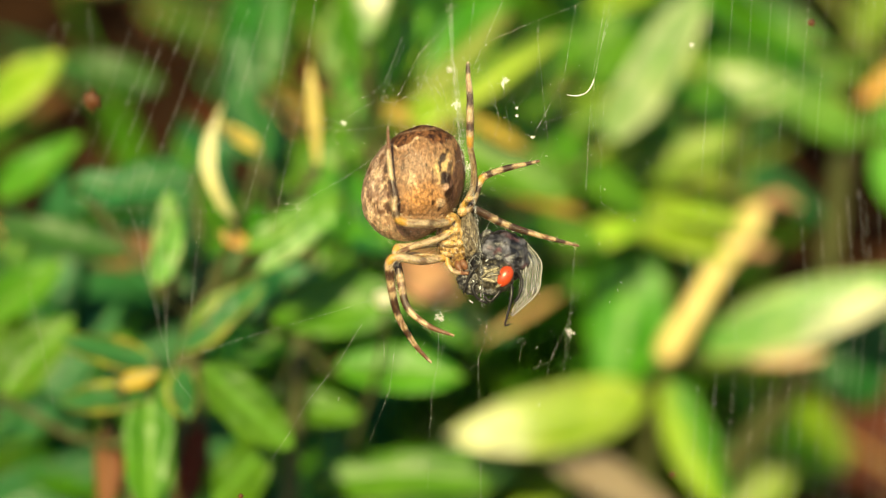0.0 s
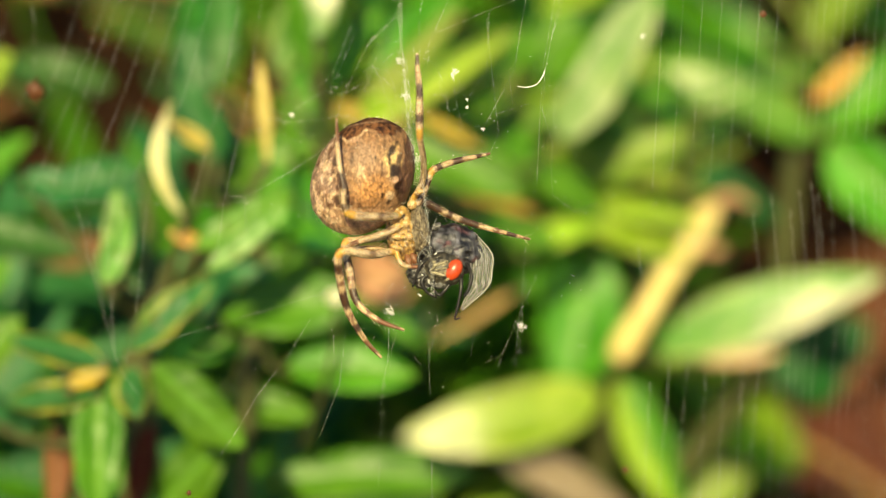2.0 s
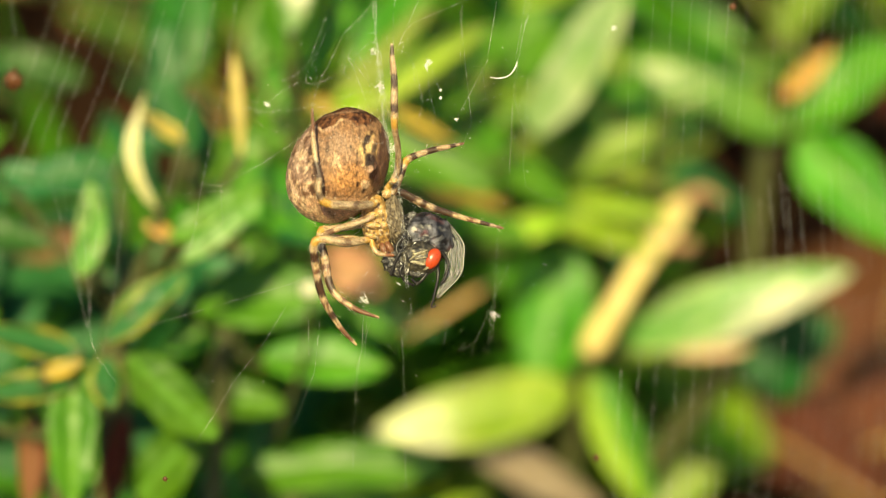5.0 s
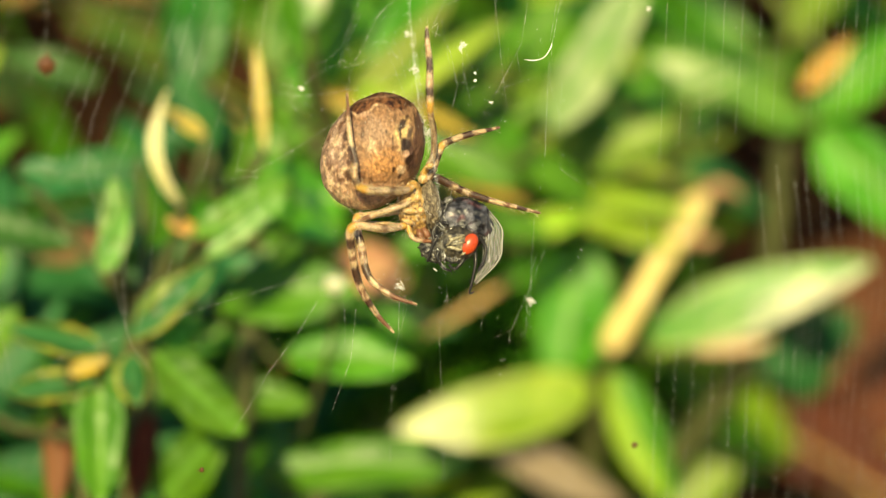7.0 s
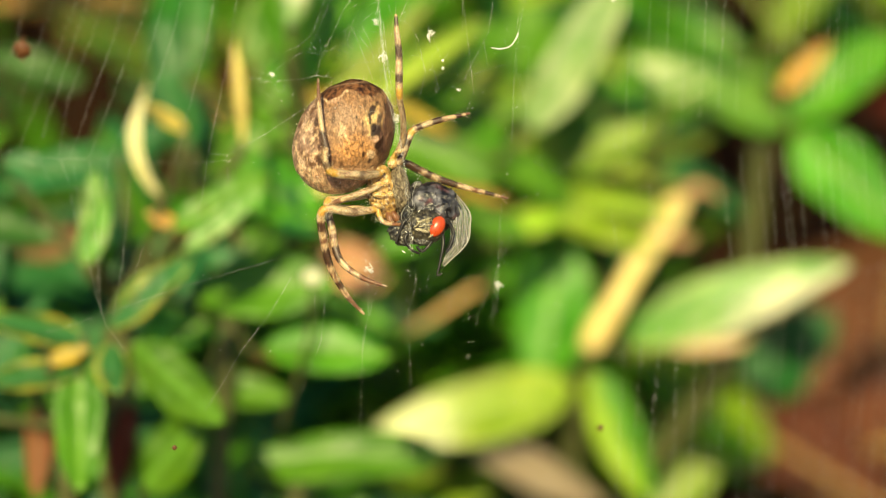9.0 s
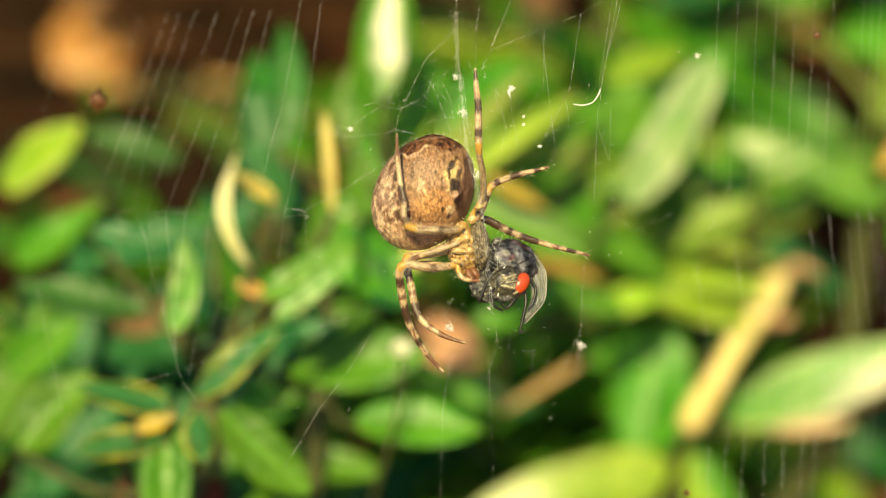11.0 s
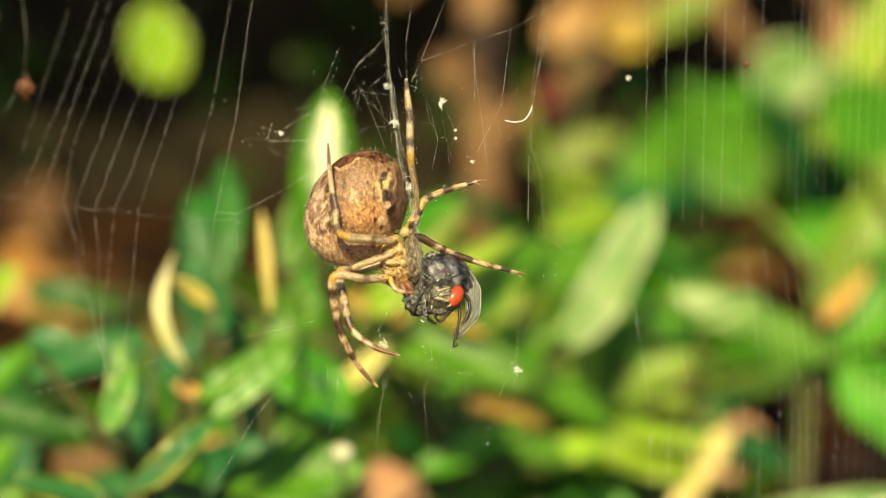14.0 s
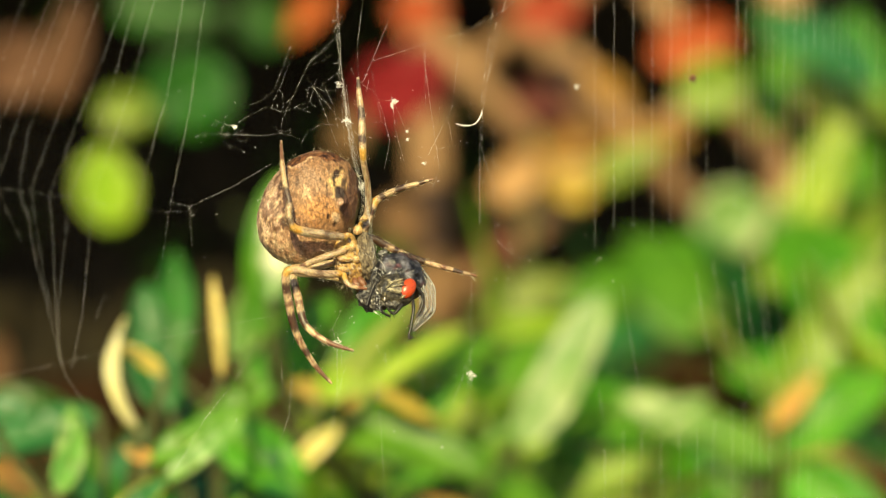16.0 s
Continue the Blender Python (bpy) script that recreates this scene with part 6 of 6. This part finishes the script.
limb([(52, -124, 62), (58, -146, 66), (70, -154, 66), (92, -156, 58)], [7, 6.5, 6, 4], [(0.1, 0.3, Y), (0.72, 1.0, (0.30, 0.11, 0.05))], 9, "palp", "short pale hairy palp", 20)


def thorax_colour(d):
    n = nz(d, 6.0)
    c = lerp3((0.56, 0.34, 0.10), (0.16, 0.085, 0.035), 0.45 + 2.0 * n + 1.0 * nz(d, 15.0) - 0.3 * d.y)
    return lerp3(c, (0.74, 0.62, 0.42), 3.0 * (nz((d[0], d[1] * 2.5, d[2] + 3), 5.0) - 0.2))


head = own("head_and_thorax", blob((62, -98, 34), (27, 50, 30), 8, 64, 48, thorax_colour, lambda n: 1 + 0.10 * nz(n, 4)), SKIN, spider, "amber head and thorax with pale hairs")
bristles(head, (62, -98, 36), (30, 53, 32), 8, 260, 9, 22)


def joint_colour(d):
    return lerp3(lerp3((0.78, 0.50, 0.13), (0.80, 0.64, 0.40), 0.4 + 2.0 * nz((d[0] + 3, d[1], d[2]), 2.5)), (0.30, 0.17, 0.07), 0.2 + 1.8 * nz(d, 3) + 1.0 * nz(d, 9) - 0.4 * d.y)


for cx, cy, cz, rx, ry, turn in ((59, -64, 76, 9, 7, 20), (54, -86, 70, 13, 8, 15), (68, -82, 66, 8, 11, 0), (56, -104, 72, 14, 8, -8), (74, -104, 64, 8, 10, 10),
                                 (52, -122, 70, 12, 7, -20), (92, -26, 46, 9, 7, 20), (80, -48, 52, 9, 12, -20)):
    own("hip_joint", blob((cx, cy, cz - 3), (0.95 * rx, 0.72 * ry, 5), turn, 24, 16, joint_colour, lambda n: 1 + 0.12 * nz(n, 3)), LEGSKIN, spider, "bright yellow leg joint")
for k, (cx, cy, cz) in enumerate(((84, -142, 44), (74, -146, 50))):
    own("jaw", blob((cx, cy, cz), (7, 14, 9), 30 - 12 * k, 20, 14, (0.24, 0.10, 0.045)), LEGSKIN, spider, "red-brown jaw")
own("underside_tuft", blob((92, -92, 34), (18, 42, 28), 5, 36, 30, lambda d: lerp3((0.07, 0.05, 0.035), (0.36, 0.30, 0.2), 0.4 + 2.0 * nz(d, 11)), lambda n: 1 + 0.22 * nz(n, 7)), SKIN, spider, "dark grey bristly sternum")


# ---- the fly ----
fly = tagged(new("fly"), "dead grey house fly with a red eye, half wrapped in silk", "fly")
PIVOT = Vector((100, -142, 30))
FLY_REST = REST @ Matrix.Translation(PIVOT * UNIT)
fly.matrix_basis = FLY_REST
FLYSKIN = attribute_material("fly_skin", 0.32, 7000, 0.6, 0.6, 0.3)
EYE, nt_e, b_e = material("red_eye", 0.3, 0, 0.5)
nt_e.links.new(ramp(nt_e, noise_node(nt_e, 30000, 2), [(0.3, (0.36, 0.035, 0.010)), (0.7, (0.58, 0.085, 0.022))]), b_e.inputs["Base Color"])
BLACK, _, b_b = material("black_bristle", 0.4)
b_b.inputs["Base Color"].default_value = (0.02, 0.018, 0.018, 1)


def fp(x, y, z):
    return (Vector((x, y, z)) - PIVOT)


def fly_blob(name, centre, radii, turn, colour, mat=None, label="", rough=0.06, segs=40, rings=28, parent=None):
    return own(name, blob(fp(*centre), radii, turn, segs, rings, colour, lambda n: 1 + rough * nz(n, 4) + 0.4 * rough * nz(n, 13)), mat or FLYSKIN, parent or fly, label)


def fly_grey(d):
    n, st = nz(d, 5.0), math.sin(d.x * 9 + 1.5 * d.y)
    c = lerp3((0.014, 0.014, 0.018), (0.18, 0.18, 0.22), 0.20 + 1.1 * n + 0.45 * st + 0.6 * nz(d, 14.0))
    return lerp3(c, (0.26, 0.10, 0.11), 2.5 * (nz((d[0] + 4, d[1], d[2]), 3.0) - 0.28))


def fly_dark(d):
    return lerp3((0.015, 0.014, 0.016), (0.36, 0.35, 0.33), 0.26 + 1.9 * nz(d, 8.0))


def fly_face(d):
    c = lerp3((0.022, 0.020, 0.018), (0.20, 0.18, 0.13), 0.2 + 1.5 * nz(d, 6.0))
    return lerp3(c, (0.72, 0.62, 0.34), 3.0 * (nz((d[0], d[1] * 2 + 1, d[2]), 5.0) - 0.36))


thorax = fly_blob("thorax", (152, -126, 18), (50, 44, 44), -20, fly_grey, label="blue-grey bristly thorax", rough=0.14)
fly_blob("abdomen", (112, -122, -6), (40, 34, 38), 30, fly_dark, label="black crumpled abdomen")
fly_head = fly_blob("head", (136, -160, 54), (35, 30, 28), -15, fly_face, label="head with a pale gold face")
fly_blob("eye", (153, -161, 74), (20, 14, 10), 56, (0.7, 0.1, 0.02), EYE, "orange-red compound eye", 0.0, 32, 22, fly_head)
for cx, cy, cz, rx, ry, tn in ((131, -150, 79, 14, 4, 18), (127, -168, 81, 13, 5.5, -14), (143, -177, 76, 6, 4, 30), (118, -158, 79, 8, 2.5, 40), (134, -159, 82, 12, 2.5, 10)):
    fly_blob("face_plate", (cx, cy, cz), (rx, 0.62 * ry, 5), tn, lambda d: lerp3((0.82, 0.74, 0.50), (0.08, 0.06, 0.04), 0.35 + 2.4 * nz(d, 7)), None, "pale gold face plate", 0.4, 24, 16, fly_head)
fly_blob("antenna", (122, -86, 34), (10, 6, 6), 25, fly_dark, label="black knobbed stump", rough=0.3, segs=20, rings=14)
fly_blob("mouthparts", (132, -183, 58), (16, 11, 13), 10, fly_dark, label="dark crumpled mouthparts", rough=0.3)
fly_blob("chest", (98, -170, 40), (26, 22, 20), -30, fly_dark, rough=0.35, label="dark crumpled underside")


def fly_leg(points, radii, seed):
    rnd = random.Random(seed)
    bm = bmesh.new()
    pts = [fp(*p) * UNIT for p in points]
    tube(bm, pts, [0.66 * r * UNIT for r in radii], 8, 6)
    for _ in range(26):
        k = rnd.randrange(len(pts) - 1)
        c = pts[k].lerp(pts[k + 1], rnd.random())
        out = Vector([rnd.gauss(0, 1) for _ in range(3)]).normalized()
        tube(bm, [c, c + out * 11 * UNIT], [0.7 * UNIT, 0.15 * UNIT], 4, 1)
    own("leg", bm, BLACK, fly, "thin black bristly leg")


fly_leg([(164, -164, 52), (166, -190, 62), (160, -224, 60), (155, -246, 58), (163, -244, 60)], [5, 4.5, 3.5, 2.5, 2], 1)
fly_leg([(175, -150, 50), (184, -170, 62), (178, -196, 62), (170, -205, 60)], [5, 4, 3.5, 2.5], 2)
fly_leg([(118, -140, 52), (98, -150, 66), (88, -172, 62), (82, -190, 58)], [6, 5, 4, 3], 3)
fly_leg([(112, -165, 60), (98, -180, 66), (108, -200, 62), (124, -208, 58)], [6, 5, 4, 3], 4)
fly_leg([(120, -128, 50), (104, -124, 60), (92, -140, 62), (96, -158, 66)], [5, 4.5, 4, 3], 5)
fly_leg([(150, -180, 62), (138, -196, 66), (128, -204, 64), (118, -196, 66)], [5, 4.5, 4, 3], 6)


def fly_bristles():
    rnd = random.Random(9)
    bm = bmesh.new()
    for _ in range(260):
        n = Vector((rnd.gauss(0, 1), rnd.gauss(0.3, 1), rnd.gauss(0.3, 1))).normalized()
        c, r = rnd.choice((((152, -126, 18), (50, 44, 44)), ((136, -160, 54), (34, 29, 28)), ((112, -122, -6), (40, 34, 38))))
        p = fp(*c) + Vector((n.x * r[0], n.y * r[1], n.z * r[2]))
        out = (n + Vector([rnd.uniform(-0.5, 0.5) for _ in range(3)])).normalized()
        tube(bm, [p * UNIT, (p + out * rnd.uniform(7, 16)) * UNIT], [0.6 * UNIT, 0.12 * UNIT], 4, 1)
    tagged(own("hair", bm, BLACK, thorax), kind="stuff")


fly_bristles()

WING, nt_w, b_w = material("fly_wing", 0.15, 0, 1.0)
nt_w.links.new(ramp(nt_w, noise_node(nt_w, 1500, 3), [(0.38, (0.20, 0.20, 0.18)), (0.66, (0.70, 0.71, 0.70))]), b_w.inputs["Base Color"])
wing_co = nt_w.nodes.new("ShaderNodeTexCoord").outputs["Object"]
wing_map = nt_w.nodes.new("ShaderNodeMapping")
wing_map.inputs["Scale"].default_value = (3.0, 0.16, 0.5)
nt_w.links.new(wing_co, wing_map.inputs[0])
# More opaque streaks stand in for white glints on the wing's pleats.
nt_w.links.new(ramp(nt_w, noise_node(nt_w, 5200, 2, wing_map.outputs[0]), [(0.40, (0.22, 0.22, 0.22)), (0.54, (0.40, 0.40, 0.40)), (0.66, (0.9, 0.9, 0.9))]), b_w.inputs["Alpha"])
bump(nt_w, b_w, noise_node(nt_w, 5000, 3), 0.5, 0.00015)
VEIN, _, b_v = material("wing_vein", 0.4)
# Veins are lightened to paint the shine along the wing's lines.
b_v.inputs["Base Color"].default_value = (0.32, 0.31, 0.28, 1)


def wing_point(s, v):
    """A place on the crumpled wing: s from root to tip, v from the trailing to the leading edge."""
    inner = [(180, -102, 30), (182, -148, 44), (178, -190, 52), (164, -229, 50)]
    outer = [(188, -96, 26), (217, -134, 12), (211, -190, 24), (168, -231, 50)]
    q = s * 3
    k = min(int(q), 2)
    a = Vector(inner[k]).lerp(Vector(inner[k + 1]), q - k)
    b = Vector(outer[k]).lerp(Vector(outer[k + 1]), q - k)
    bow = 5 * math.sin(math.pi * s)
    p = a.lerp(b, v) + Vector((bow * v, 0, 9 * math.sin(math.pi * v) * math.sin(math.pi * s) + 2.6 * math.sin(24 * v + 4 * s) + 1.4 * math.sin(9 * v - 17 * s)))
    return fp(*p) * UNIT


def build_wing():
    bm = bmesh.new()
    n, m = 40, 34
    for off in (0.0, -0.8 * UNIT):
        g = [[bm.verts.new(wing_point(i / n, j / m) + Vector((0, 0, off))) for j in range(m + 1)] for i in range(n + 1)]
        for i in range(n):
            for j in range(m):
                bm.faces.new((g[i][j], g[i + 1][j], g[i + 1][j + 1], g[i][j + 1]))
    wing = own("wing", bm, WING, fly, "clear crumpled wing with painted glint streaks and grey veins")
    for v0, v1 in ((1.0, 1.0), (0.85, 0.8), (0.62, 0.55), (0.4, 0.3), (0.2, 0.1)):
        own("vein", tube(bmesh.new(), [wing_point(i / 8, v0 + (v1 - v0) * i / 8) for i in range(9)], [(1.3 if v0 == 1.0 else 0.6) * UNIT] * 9, 5, 3), VEIN, wing)


build_wing()


def wrapping():
    """Threads of silk thrown over the fly and up to the spider's mouth."""
    rnd = random.Random(17)
    for k in range(9):
        a = Vector((rnd.uniform(84, 120), rnd.uniform(-205, -90), rnd.uniform(55, 78)))
        b = a + Vector((rnd.uniform(-25, 45), rnd.uniform(-50, 40), rnd.uniform(-10, 14)))
        mid = (a + b) / 2 + Vector((rnd.uniform(-8, 8), rnd.uniform(-8, 8), 8))
        own("silk_strand", tube(bmesh.new(), [(p - PIVOT) * UNIT for p in (a, mid, b)], [0.08 * UNIT, rnd.uniform(0.10, 0.2) * UNIT, 0.08 * UNIT], 5, 4), SILK, fly, "white strand of wrapping silk")
    for k in range(7):
        c = Vector((rnd.uniform(88, 135), rnd.uniform(-214, -130), rnd.uniform(66, 80)))
        own("silk_clump", blob(c - PIVOT, (rnd.uniform(2.0, 5.0), rnd.uniform(0.6, 1.1), 1.0), rnd.uniform(0, 180), 12, 8, (0.8, 0.8, 0.75), lambda n: 1 + 0.5 * nz(n, 3)), SILK, fly, "small white clump of silk")


wrapping()

# >> sway
SWAY = [
    (0, -2.4, 0.2), (0.5, -2.6, 3.1), (1, -4.6, 3.8), (1.5, -4.2, -0.4), (2, -2.6, -0.6), (2.5, -2.6, -1.8),
    (3, -2.1, -0.8), (3.5, -2.6, 0.4), (4, -1.2, 0.1), (4.5, -0.9, -0.8), (5, -1.5, 0.1), (5.2, -4.3, -1.0),
    (7.5, 1.0, -1.1), (8, 1.6, -1.5), (8.2, 1.7, -1.8), (10.3, 0.6, 1.1), (10.5, 1.7, -1.1), (11, 0.7, 1.0),
    (11.5, 1.2, 0.4), (12, 1.1, 0.2), (12.5, 1.1, 0.3), (13, 0.3, 0.6), (13.5, -0.3, -0.4), (14, 0.9, -0.3),
    (14.5, 0.7, -0.3), (15, 0.4, -0.2), (15.5, 1.3, 0.0), (16, 0.5, -0.0),
]
# << sway
JIGGLE = [(0, 0, 0), (0.5, 8, 0), (1, 6, -5), (1.5, 10, -3), (2, -3, 0), (2.5, 15, 4), (3, 13, 4), (3.5, 16, 2), (4, 8, 0), (4.5, 12, 0), (5, 8, -2), (7.5, 4, -2), (8, 2, -1),
          (10.3, 13, 0), (11, 18, 0), (11.5, 16, 0), (12, 14, -3), (12.5, 16, -2), (13, 13, 0), (13.5, 18, 0), (14, 18, -3), (14.5, 9, 0), (15, 18, -2), (15.5, 14, 0), (16, 15, 3)]


def between(rows, t):
    for a, b in zip(rows, rows[1:]):
        if a[0] <= t <= b[0]:
            s = (t - a[0]) / (b[0] - a[0])
            return [p + (q - p) * s for p, q in zip(a[1:], b[1:])]
    return rows[-1][1:]


def motions():
    swayed = lambda m, t: Matrix.Translation(REST.to_3x3() @ Vector((*[v * UNIT for v in between(SWAY, t)], 0))) @ m
    walk(spider, [(row[0], swayed(REST, row[0])) for row in SWAY])
    walk(fly, [(t, swayed(FLY_REST, t) @ pose(0, 0, 0, -pitch, yaw, 0)) for t, yaw, pitch in JIGGLE])
    foot = Vector((80, -50, 10)) * UNIT
    turned = lambda a: Matrix.Translation(foot) @ pose(0, 0, 0, 0, a, 0) @ Matrix.Translation(-foot)
    walk(reaching_leg, [(0, turned(0)), (8.2, turned(0)), (10.3, turned(-22)), (16, turned(-22))])


motions()
